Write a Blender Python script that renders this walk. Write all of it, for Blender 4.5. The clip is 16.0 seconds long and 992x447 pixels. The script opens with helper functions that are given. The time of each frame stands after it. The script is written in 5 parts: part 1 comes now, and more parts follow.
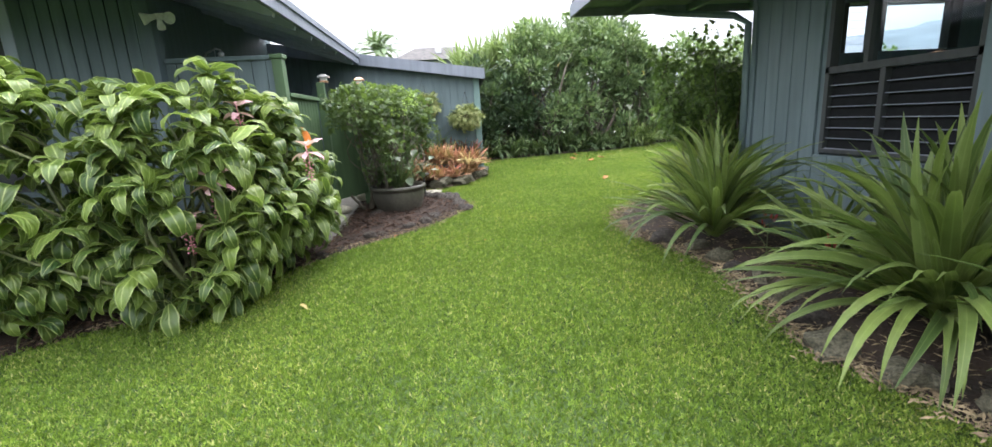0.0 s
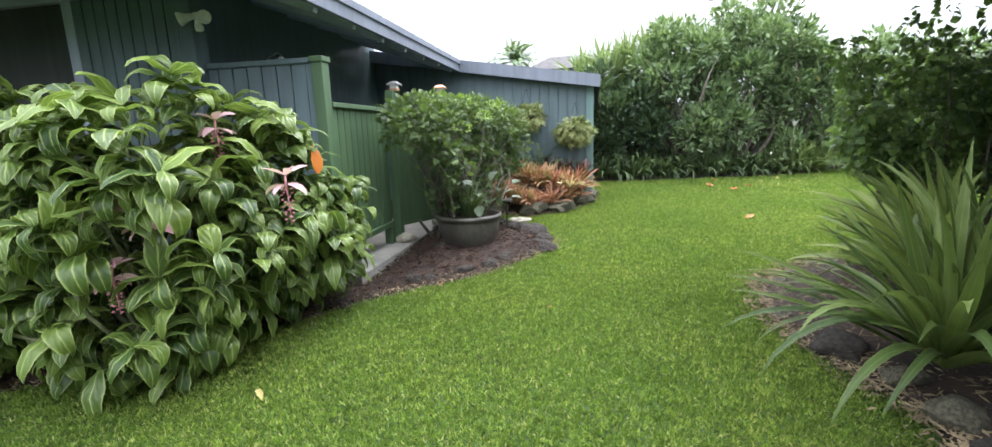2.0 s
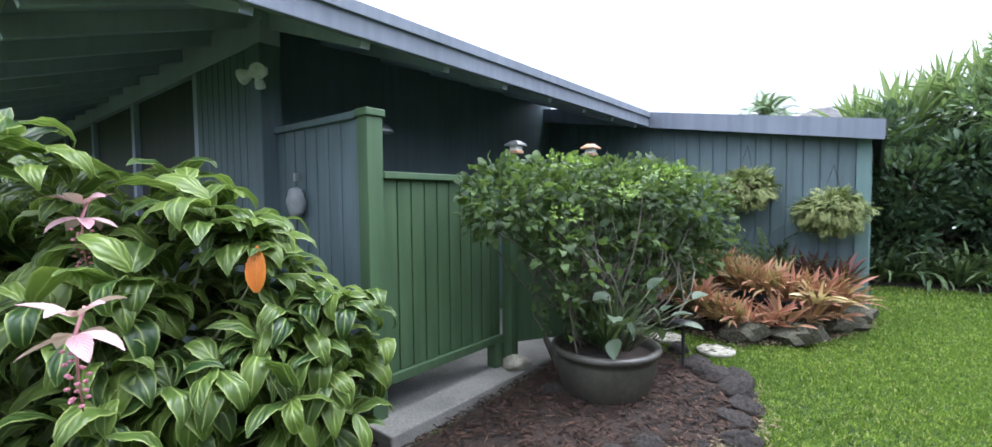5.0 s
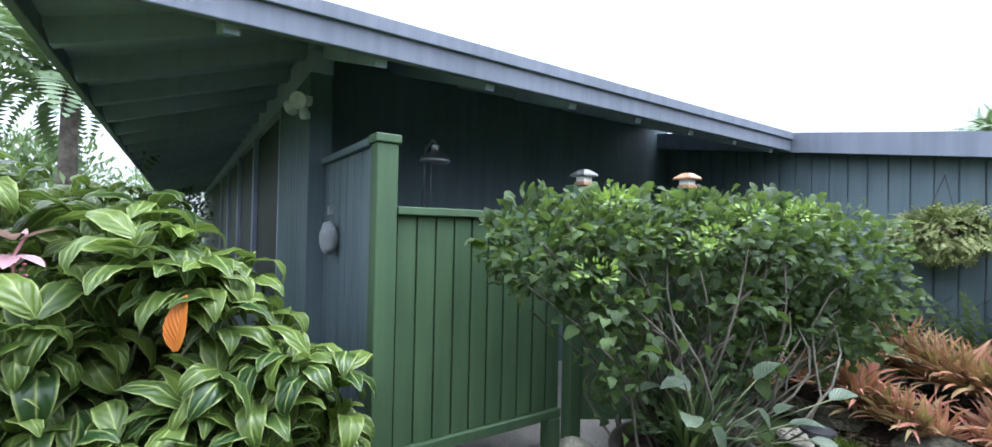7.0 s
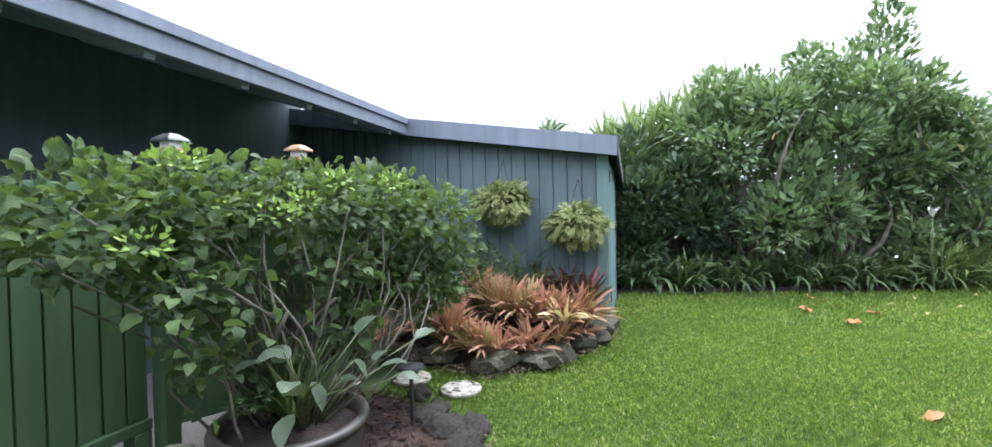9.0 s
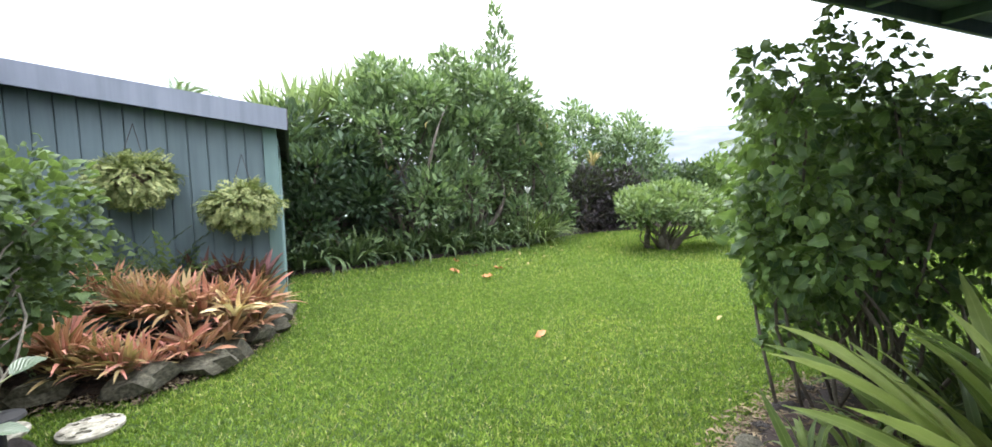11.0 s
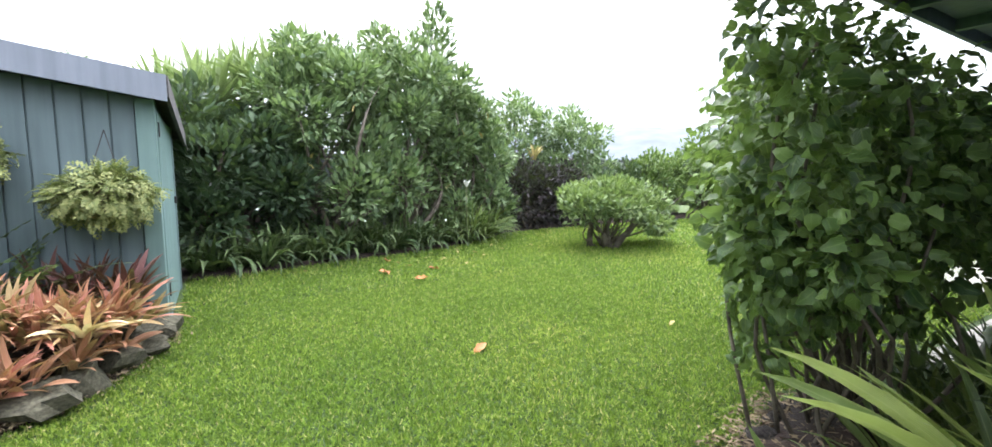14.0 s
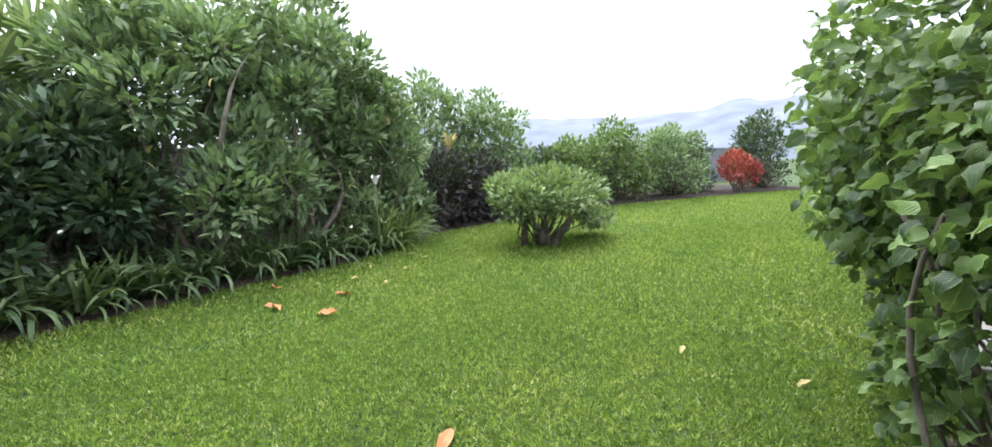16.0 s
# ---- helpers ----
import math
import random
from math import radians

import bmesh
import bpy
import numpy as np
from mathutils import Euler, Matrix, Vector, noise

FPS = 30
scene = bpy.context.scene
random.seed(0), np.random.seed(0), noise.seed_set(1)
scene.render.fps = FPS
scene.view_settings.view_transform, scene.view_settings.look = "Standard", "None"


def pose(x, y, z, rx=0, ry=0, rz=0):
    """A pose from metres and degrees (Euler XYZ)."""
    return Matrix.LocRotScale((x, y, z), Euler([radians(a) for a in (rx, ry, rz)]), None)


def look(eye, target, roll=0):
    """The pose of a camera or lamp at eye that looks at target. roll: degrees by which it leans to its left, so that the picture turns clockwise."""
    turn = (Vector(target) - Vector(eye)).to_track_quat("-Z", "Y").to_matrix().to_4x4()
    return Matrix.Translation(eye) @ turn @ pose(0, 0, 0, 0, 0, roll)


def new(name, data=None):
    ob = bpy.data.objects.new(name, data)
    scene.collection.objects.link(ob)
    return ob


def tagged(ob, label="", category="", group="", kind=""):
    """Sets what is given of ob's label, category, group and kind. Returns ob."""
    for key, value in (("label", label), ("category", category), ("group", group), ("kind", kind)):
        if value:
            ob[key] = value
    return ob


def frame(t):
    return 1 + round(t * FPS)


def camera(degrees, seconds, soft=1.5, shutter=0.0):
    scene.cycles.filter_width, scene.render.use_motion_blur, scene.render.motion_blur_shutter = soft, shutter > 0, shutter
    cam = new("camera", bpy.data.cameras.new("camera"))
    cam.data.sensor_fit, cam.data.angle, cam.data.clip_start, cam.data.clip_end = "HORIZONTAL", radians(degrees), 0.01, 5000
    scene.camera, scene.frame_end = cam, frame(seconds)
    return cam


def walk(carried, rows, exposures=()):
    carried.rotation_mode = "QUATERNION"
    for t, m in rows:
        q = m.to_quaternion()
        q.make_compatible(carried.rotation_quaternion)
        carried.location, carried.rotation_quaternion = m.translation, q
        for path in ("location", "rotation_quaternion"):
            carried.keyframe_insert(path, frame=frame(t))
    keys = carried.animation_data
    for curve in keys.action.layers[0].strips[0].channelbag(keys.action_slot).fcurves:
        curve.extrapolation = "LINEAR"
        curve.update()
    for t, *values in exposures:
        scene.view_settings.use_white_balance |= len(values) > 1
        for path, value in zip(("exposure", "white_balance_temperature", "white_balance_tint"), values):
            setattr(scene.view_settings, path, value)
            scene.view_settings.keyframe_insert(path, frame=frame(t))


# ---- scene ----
cam = camera(93.5, 16.0)
METRES, EYE, TILT, LEAN, TURN = 7.6, 1.5, 0.0, 0.0, -5.2
ROWS = [
    (0.0, 0.0, 0.0, 0.0, -0.71, -12.7, 3.14),
    (0.5, 0.0143, 0.0554, 0.0004, 5.26, -12.41, 1.35),
    (1.0, 0.0285, 0.0993, 0.0024, 5.92, -12.26, 0.1),
    (1.5, 0.0463, 0.1501, 0.0066, 7.45, -11.91, 2.16),
    (2.0, 0.0647, 0.202, 0.0091, 15.97, -10.89, 1.77),
    (2.5, 0.065, 0.2511, 0.0119, 22.8, -10.11, 1.7),
    (3.0, 0.0662, 0.3018, 0.0174, 24.63, -9.17, 5.27),
    (3.5, 0.072, 0.3566, 0.0227, 33.32, -7.9, 4.19),
    (4.0, 0.0707, 0.4064, 0.0246, 36.95, -5.3, 2.4),
    (6.5, 0.0371, 0.5992, 0.0366, 58.34, -0.22, -1.14),
    (7.0, 0.0429, 0.6189, 0.0385, 61.2, 0.74, -1.2),
    (7.5, 0.051, 0.6311, 0.0374, 60.26, 2.04, -0.89),
    (8.0, 0.061, 0.6378, 0.0351, 50.78, 2.54, -0.06),
    (8.5, 0.0707, 0.6432, 0.031, 36.75, 0.39, 0.5),
    (9.0, 0.0768, 0.6493, 0.0274, 21.63, -1.23, 1.17),
    (9.5, 0.0663, 0.6497, 0.0269, 10.29, -1.71, 1.13),
    (10.0, 0.0511, 0.6503, 0.026, -2.04, -3.03, 1.58),
    (12.5, 0.0568, 0.6458, 0.0242, -26.17, -5.16, 0.41),
    (13.0, 0.0603, 0.6537, 0.0223, -26.5, -5.31, 0.31),
    (13.5, 0.0705, 0.6828, 0.0193, -26.48, -5.24, 0.26),
    (14.0, 0.0841, 0.7233, 0.0192, -26.08, -5.2, 0.46),
    (14.5, 0.0888, 0.7706, 0.019, -30.17, -5.29, 2.32),
    (15.0, 0.1012, 0.8158, 0.0145, -31.63, -5.61, 2.98),
    (15.5, 0.1175, 0.8659, 0.0173, -32.63, -5.98, 2.89),
    (16.0, 0.1301, 0.9129, 0.0182, -38.81, -6.36, 2.78),
]
walk(cam, [(t, pose(0, 0, EYE, TILT, LEAN, TURN) @ pose(METRES * x, METRES * y, METRES * z, 90 + pitch, roll, yaw)) for t, x, y, z, yaw, pitch, roll in ROWS],
     exposures=[(0.0, 2.18, 6300, 12), (1.5, 2.16, 6150, 12), (3.5, 1.80, 5800, 12), (6.5, 1.90, 5550, 13), (8.0, 1.90, 5550, 13), (9.5, 2.0, 5800, 13), (12.5, 2.24, 6150, 13), (14.5, 2.16, 6050, 13), (16.0, 1.9, 6000, 13)])

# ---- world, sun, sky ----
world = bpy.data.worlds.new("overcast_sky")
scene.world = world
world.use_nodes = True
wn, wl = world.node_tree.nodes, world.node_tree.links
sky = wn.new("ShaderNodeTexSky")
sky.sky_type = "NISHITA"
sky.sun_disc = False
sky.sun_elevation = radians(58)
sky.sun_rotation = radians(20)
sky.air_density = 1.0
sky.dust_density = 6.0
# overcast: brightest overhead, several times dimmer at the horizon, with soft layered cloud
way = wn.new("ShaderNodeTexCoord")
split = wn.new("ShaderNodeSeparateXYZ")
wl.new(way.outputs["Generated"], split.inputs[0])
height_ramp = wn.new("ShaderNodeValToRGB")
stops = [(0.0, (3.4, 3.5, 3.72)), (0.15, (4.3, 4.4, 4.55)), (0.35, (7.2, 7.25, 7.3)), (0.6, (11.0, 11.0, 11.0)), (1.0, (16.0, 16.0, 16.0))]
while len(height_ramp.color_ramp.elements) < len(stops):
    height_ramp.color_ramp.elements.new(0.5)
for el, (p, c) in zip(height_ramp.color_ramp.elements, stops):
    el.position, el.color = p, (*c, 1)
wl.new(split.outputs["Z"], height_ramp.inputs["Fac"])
layers = wn.new("ShaderNodeMapping")
layers.inputs["Scale"].default_value = (1.0, 1.0, 3.2)
wl.new(way.outputs["Generated"], layers.inputs["Vector"])
cloud = wn.new("ShaderNodeTexNoise")
cloud.inputs["Scale"].default_value = 2.4
cloud.inputs["Detail"].default_value = 5.0
cloud.inputs["Roughness"].default_value = 0.45
wl.new(layers.outputs["Vector"], cloud.inputs["Vector"])
cloud_ramp = wn.new("ShaderNodeValToRGB")
cloud_ramp.color_ramp.elements[0].position = 0.32
cloud_ramp.color_ramp.elements[0].color = (0.76, 0.79, 0.84, 1)
cloud_ramp.color_ramp.elements[1].position = 0.68
cloud_ramp.color_ramp.elements[1].color = (1.22, 1.21, 1.19, 1)
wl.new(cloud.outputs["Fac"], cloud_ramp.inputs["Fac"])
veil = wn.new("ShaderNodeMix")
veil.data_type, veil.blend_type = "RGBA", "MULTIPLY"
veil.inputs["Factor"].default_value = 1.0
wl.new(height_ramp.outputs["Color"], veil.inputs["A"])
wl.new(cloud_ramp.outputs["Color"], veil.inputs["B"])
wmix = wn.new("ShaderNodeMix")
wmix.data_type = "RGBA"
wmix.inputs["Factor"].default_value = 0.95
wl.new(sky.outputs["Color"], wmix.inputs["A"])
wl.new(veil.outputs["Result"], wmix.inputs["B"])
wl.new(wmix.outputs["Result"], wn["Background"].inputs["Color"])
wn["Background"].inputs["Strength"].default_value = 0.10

sun_data = bpy.data.lights.new("sun", "SUN")
sun_data.energy = 1.2
sun_data.angle = radians(25)
sun_data.color = (1.0, 0.97, 0.92)
sun = new("sun", sun_data)
sun.matrix_world = look((4, 12, 22), (0, 4, 0))

# ---- materials ----
def nodes_of(name):
    m = bpy.data.materials.new(name)
    m.use_nodes = True
    return m, m.node_tree.nodes, m.node_tree.links, m.node_tree.nodes["Principled BSDF"]


def noise_node(n, l, scale, detail=4.0, coord="Object", stretch=None):
    tc = n.new("ShaderNodeTexCoord")
    tex = n.new("ShaderNodeTexNoise")
    tex.inputs["Scale"].default_value = scale
    tex.inputs["Detail"].default_value = detail
    if stretch:
        mp = n.new("ShaderNodeMapping")
        mp.inputs["Scale"].default_value = stretch
        l.new(tc.outputs[coord], mp.inputs["Vector"])
        l.new(mp.outputs["Vector"], tex.inputs["Vector"])
    else:
        l.new(tc.outputs[coord], tex.inputs["Vector"])
    return tex


def ramp_node(n, stops):
    r = n.new("ShaderNodeValToRGB")
    e = r.color_ramp.elements
    while len(e) < len(stops):
        e.new(0.5)
    for el, (p, c) in zip(e, stops):
        el.position, el.color = p, (*c, 1)
    return r


def mix_node(n, l, a, b, fac, blend="MIX"):
    m = n.new("ShaderNodeMix")
    m.data_type, m.blend_type = "RGBA", blend
    for sock, val in (("A", a), ("B", b)):
        if isinstance(val, tuple):
            m.inputs[sock].default_value = (*val, 1)
        else:
            l.new(val, m.inputs[sock])
    if isinstance(fac, float):
        m.inputs["Factor"].default_value = fac
    else:
        l.new(fac, m.inputs["Factor"])
    return m.outputs["Result"]


def bump(n, l, height, strength, distance, bsdf):
    b = n.new("ShaderNodeBump")
    b.inputs["Strength"].default_value = strength
    b.inputs["Distance"].default_value = distance
    l.new(height, b.inputs["Height"])
    l.new(b.outputs["Normal"], bsdf.inputs["Normal"])


def rough_mat(name, dark, light, scale, roughness=0.85, fine=None, relief=0.4, distance=0.01, stretch=None, detail=6.0):
    """Two scales of noise between two colours, with relief."""
    m, n, l, b = nodes_of(name)
    big = noise_node(n, l, scale, detail, "Object", stretch)
    small = noise_node(n, l, fine or scale * 9, 4.0, "Object", stretch)
    c1 = ramp_node(n, [(0.3, dark), (0.7, light)])
    l.new(big.outputs["Fac"], c1.inputs["Fac"])
    c2 = ramp_node(n, [(0.25, (0.55, 0.55, 0.55)), (0.75, (1.25, 1.25, 1.25))])
    l.new(small.outputs["Fac"], c2.inputs["Fac"])
    col = mix_node(n, l, c1.outputs["Color"], c2.outputs["Color"], 0.7, "MULTIPLY")
    l.new(col, b.inputs["Base Color"])
    b.inputs["Roughness"].default_value = roughness
    bump(n, l, small.outputs["Fac"], relief, distance, b)
    return m


def leaf_mat(name, dark, light, rim=None, vein=0.25, roughness=0.38, spread=0.5, trans=0.2, ribs=7.0):
    """A leaf: colour by leaf, lighter midrib and margin along its own length and width, some light through it."""
    m, n, l, b = nodes_of(name)
    geo = n.new("ShaderNodeNewGeometry")
    info = n.new("ShaderNodeObjectInfo")
    add = n.new("ShaderNodeMath")
    add.operation = "ADD"
    l.new(geo.outputs["Random Per Island"], add.inputs[0])
    l.new(info.outputs["Random"], add.inputs[1])
    fr = n.new("ShaderNodeMath")
    fr.operation = "FRACT"
    l.new(add.outputs[0], fr.inputs[0])
    base = ramp_node(n, [(0.5 - spread / 2, dark), (min(0.99, 0.5 + spread / 2), light)])
    l.new(fr.outputs[0], base.inputs["Fac"])
    uv = n.new("ShaderNodeUVMap")
    sep = n.new("ShaderNodeSeparateXYZ")
    l.new(uv.outputs["UV"], sep.inputs[0])
    a1 = n.new("ShaderNodeMath"); a1.operation = "SUBTRACT"; a1.inputs[1].default_value = 0.5
    l.new(sep.outputs["X"], a1.inputs[0])
    a2 = n.new("ShaderNodeMath"); a2.operation = "ABSOLUTE"
    l.new(a1.outputs[0], a2.inputs[0])
    across = ramp_node(n, [(0.0, (1, 1, 1)), (0.035, (0.2, 0.2, 0.2)), (0.09, (0, 0, 0)), (0.4, (0, 0, 0)), (0.5, (0.9, 0.9, 0.9))])
    l.new(a2.outputs[0], across.inputs["Fac"])
    lightened = rim or tuple(min(1, c * 2.2 + 0.03) for c in light)
    fac = n.new("ShaderNodeMath"); fac.operation = "MULTIPLY"; fac.inputs[1].default_value = vein
    l.new(across.outputs["Color"], fac.inputs[0])
    col = mix_node(n, l, base.outputs["Color"], lightened, fac.outputs[0])
    mottle = noise_node(n, l, 14.0, 3.0)
    mr = ramp_node(n, [(0.3, (0.75, 0.75, 0.75)), (0.7, (1.15, 1.15, 1.15))])
    l.new(mottle.outputs["Fac"], mr.inputs["Fac"])
    col = mix_node(n, l, col, mr.outputs["Color"], 0.6, "MULTIPLY")
    l.new(col, b.inputs["Base Color"])
    b.inputs["Roughness"].default_value = roughness
    b.inputs["Specular IOR Level"].default_value = 0.4
    # curved side veins as relief
    v = n.new("ShaderNodeMath"); v.operation = "SUBTRACT"
    l.new(sep.outputs["Y"], v.inputs[0]); l.new(a2.outputs[0], v.inputs[1])
    s1 = n.new("ShaderNodeMath"); s1.operation = "MULTIPLY"; s1.inputs[1].default_value = (ribs or 14.0) * 6.28
    l.new(v.outputs[0] if ribs else a2.outputs[0], s1.inputs[0])
    s2 = n.new("ShaderNodeMath"); s2.operation = "SINE"
    l.new(s1.outputs[0], s2.inputs[0])
    bump(n, l, s2.outputs[0], 0.35, 0.004, b)
    if trans:
        tr = n.new("ShaderNodeBsdfTranslucent")
        l.new(mix_node(n, l, col, (0.5, 0.75, 0.1), 0.25), tr.inputs["Color"])
        ms = n.new("ShaderNodeMixShader")
        ms.inputs["Fac"].default_value = trans
        l.new(b.outputs[0], ms.inputs[1])
        l.new(tr.outputs[0], ms.inputs[2])
        l.new(ms.outputs[0], n["Material Output"].inputs["Surface"])
    return m


def paint_mat(name, colour, other, streak=(9.0, 9.0, 0.7), roughness=0.6):
    """Weathered exterior paint with faint runs and dirt."""
    m, n, l, b = nodes_of(name)
    runs = noise_node(n, l, 1.6, 6.0, "Object", streak)
    blot = noise_node(n, l, 1.1, 5.0)
    fine = noise_node(n, l, 60.0, 3.0)
    c = ramp_node(n, [(0.25, other), (0.65, colour)])
    l.new(runs.outputs["Fac"], c.inputs["Fac"])
    d = ramp_node(n, [(0.3, (0.72, 0.74, 0.74)), (0.6, (1.06, 1.06, 1.06))])
    l.new(blot.outputs["Fac"], d.inputs["Fac"])
    l.new(mix_node(n, l, c.outputs["Color"], d.outputs["Color"], 0.7, "MULTIPLY"), b.inputs["Base Color"])
    b.inputs["Roughness"].default_value = roughness
    bump(n, l, fine.outputs["Fac"], 0.25, 0.002, b)
    return m


def plain_mat(name, colour, roughness=0.5, metallic=0.0):
    m, n, l, b = nodes_of(name)
    t = noise_node(n, l, 18.0, 4.0)
    r = ramp_node(n, [(0.3, tuple(c * 0.8 for c in colour)), (0.7, tuple(min(1, c * 1.12) for c in colour))])
    l.new(t.outputs["Fac"], r.inputs["Fac"])
    l.new(r.outputs["Color"], b.inputs["Base Color"])
    b.inputs["Roughness"].default_value = roughness
    b.inputs["Metallic"].default_value = metallic
    return m


M_PAINT = paint_mat("teal_grey_paint", (0.118, 0.162, 0.178), (0.085, 0.122, 0.135))
M_GREEN = paint_mat("green_fence_paint", (0.072, 0.128, 0.060), (0.050, 0.095, 0.046))
M_TEAL = paint_mat("pale_teal_paint", (0.165, 0.25, 0.245), (0.125, 0.20, 0.195))
M_FASCIA = paint_mat("grey_fascia_paint", (0.19, 0.21, 0.26), (0.14, 0.16, 0.20))
# blue-grey paint, made paler and bluer: lens glare is put into the colour
M_SOFFIT = paint_mat("blue_grey_soffit_glare_lift", (0.40, 0.44, 0.57), (0.34, 0.375, 0.50))
M_ROOF = rough_mat("asphalt_shingle", (0.05, 0.05, 0.055), (0.12, 0.11, 0.11), 4.0, 0.95, 60.0, 0.5, 0.004)
M_TRIM = paint_mat("dark_trim_and_lanai_shade", (0.035, 0.04, 0.042), (0.02, 0.024, 0.026))
M_WHITE = plain_mat("white_paint", (0.72, 0.72, 0.70), 0.45)
M_METAL = plain_mat("galvanised_metal", (0.55, 0.56, 0.57), 0.35, 0.9)
M_COPPER = plain_mat("copper_cap", (0.62, 0.36, 0.22), 0.4, 0.6)
M_BLACK = plain_mat("black_plastic", (0.02, 0.02, 0.022), 0.5)
M_SOIL = rough_mat("damp_red_mulch", (0.013, 0.009, 0.007), (0.048, 0.029, 0.021), 3.5, 0.95, 45.0, 0.9, 0.02)
M_GROUND = rough_mat("turf_soil", (0.024, 0.046, 0.009), (0.058, 0.102, 0.017), 1.3, 0.95, 70.0, 0.8, 0.02)
M_LAVA = rough_mat("lava_rock", (0.018, 0.015, 0.014), (0.085, 0.07, 0.06), 5.0, 0.95, 42.0, 1.0, 0.02)
M_STONE = rough_mat("lichen_stone", (0.030, 0.028, 0.020), (0.15, 0.14, 0.095), 7.0, 0.95, 50.0, 0.8, 0.01)
M_PALE_STONE = rough_mat("pale_stone", (0.30, 0.28, 0.22), (0.5, 0.47, 0.38), 6.0, 0.9, 40.0, 0.6, 0.008)
M_CONCRETE = rough_mat("concrete", (0.17, 0.165, 0.15), (0.30, 0.285, 0.26), 2.0, 0.9, 60.0, 0.3, 0.003)
M_POT = rough_mat("glazed_brown_pot", (0.035, 0.032, 0.028), (0.085, 0.08, 0.065), 3.0, 0.45, 25.0, 0.3, 0.004)
M_BARK = rough_mat("grey_bark", (0.06, 0.05, 0.04), (0.19, 0.16, 0.13), 9.0, 0.9, 60.0, 0.7, 0.006)
M_STEM = rough_mat("green_stem", (0.07, 0.09, 0.04), (0.16, 0.17, 0.08), 9.0, 0.7, 50.0, 0.4, 0.003)
M_STRAW = rough_mat("dry_leaf_litter", (0.10, 0.075, 0.045), (0.32, 0.25, 0.15), 6.0, 0.95, 50.0, 0.5, 0.003)

L_MED = leaf_mat("broad_leaf_green", (0.026, 0.060, 0.016), (0.135, 0.198, 0.038), (0.42, 0.50, 0.17), 0.8, 0.36, 0.95, 0.26, 4.0)
L_HYD = leaf_mat("shrub_leaf_green", (0.025, 0.046, 0.021), (0.090, 0.142, 0.044), (0.23, 0.32, 0.12), 0.3, 0.58, 0.9, 0.26)
L_HIB = leaf_mat("hibiscus_leaf_green", (0.022, 0.056, 0.021), (0.15, 0.24, 0.066), (0.26, 0.36, 0.11), 0.5, 0.34, 0.95, 0.28)
L_TREE = leaf_mat("tree_leaf_green", (0.052, 0.098, 0.046), (0.23, 0.31, 0.155), (0.24, 0.34, 0.14), 0.2, 0.4, 0.95, 0.28)
L_DARK = leaf_mat("dark_hedge_leaf", (0.022, 0.046, 0.024), (0.07, 0.115, 0.055), (0.1, 0.15, 0.08), 0.2, 0.45, 0.8, 0.12)
L_PURPLE = leaf_mat("purple_hedge_leaf", (0.008, 0.007, 0.010), (0.030, 0.020, 0.028), (0.1, 0.07, 0.09), 0.2, 0.4, 0.8, 0.1)
L_STRAP = leaf_mat("strap_leaf_green", (0.040, 0.076, 0.022), (0.165, 0.225, 0.060), (0.30, 0.37, 0.13), 0.45, 0.38, 0.95, 0.2, 0.0)
L_HEDGESTRAP = leaf_mat("understorey_strap_leaf", (0.03, 0.06, 0.022), (0.115, 0.165, 0.065), (0.16, 0.22, 0.09), 0.3, 0.4, 0.8, 0.15, 0.0)
L_MULCH = leaf_mat("mulch_chip", (0.018, 0.010, 0.007), (0.10, 0.055, 0.036), (0.14, 0.09, 0.06), 0.2, 0.9, 0.9, 0.0, 0.0)
L_ORANGE = leaf_mat("bromeliad_leaf_orange", (0.24, 0.12, 0.065), (0.52, 0.25, 0.16), (0.55, 0.42, 0.22), 0.5, 0.45, 0.95, 0.18, 0.0)
L_SALMON = leaf_mat("bromeliad_leaf_salmon", (0.34, 0.11, 0.085), (0.60, 0.26, 0.20), (0.60, 0.42, 0.26), 0.4, 0.42, 0.9, 0.2, 0.0)
L_TAN = leaf_mat("bromeliad_leaf_tan", (0.26, 0.19, 0.08), (0.50, 0.34, 0.17), (0.55, 0.45, 0.24), 0.5, 0.5, 0.9, 0.18, 0.0)
L_CREAM = leaf_mat("bromeliad_leaf_cream", (0.60, 0.42, 0.20), (0.78, 0.64, 0.36), (0.8, 0.7, 0.45), 0.4, 0.45, 0.9, 0.2, 0.0)
L_FERN = leaf_mat("fern_green", (0.05, 0.10, 0.03), (0.15, 0.22, 0.06), (0.3, 0.36, 0.12), 0.3, 0.5, 0.9, 0.2)
L_FERNY = leaf_mat("yellow_fern_green", (0.13, 0.17, 0.06), (0.36, 0.38, 0.15), (0.42, 0.42, 0.16), 0.3, 0.55, 0.9, 0.2)
L_PINK = leaf_mat("pink_bract", (0.56, 0.28, 0.35), (0.74, 0.48, 0.53), (0.8, 0.55, 0.6), 0.4, 0.5, 0.9, 0.25)
L_RED = leaf_mat("red_leaf", (0.20, 0.02, 0.03), (0.42, 0.05, 0.06), (0.5, 0.12, 0.1), 0.3, 0.4, 0.9, 0.15)
L_MAROON = leaf_mat("maroon_cordyline_leaf", (0.05, 0.024, 0.022), (0.14, 0.05, 0.048), (0.24, 0.10, 0.09), 0.35, 0.35, 0.9, 0.1, 0.0)
L_FALLEN = leaf_mat("fallen_orange_leaf", (0.36, 0.12, 0.04), (0.50, 0.20, 0.08), (0.6, 0.45, 0.2), 0.3, 0.6, 0.9, 0.1)
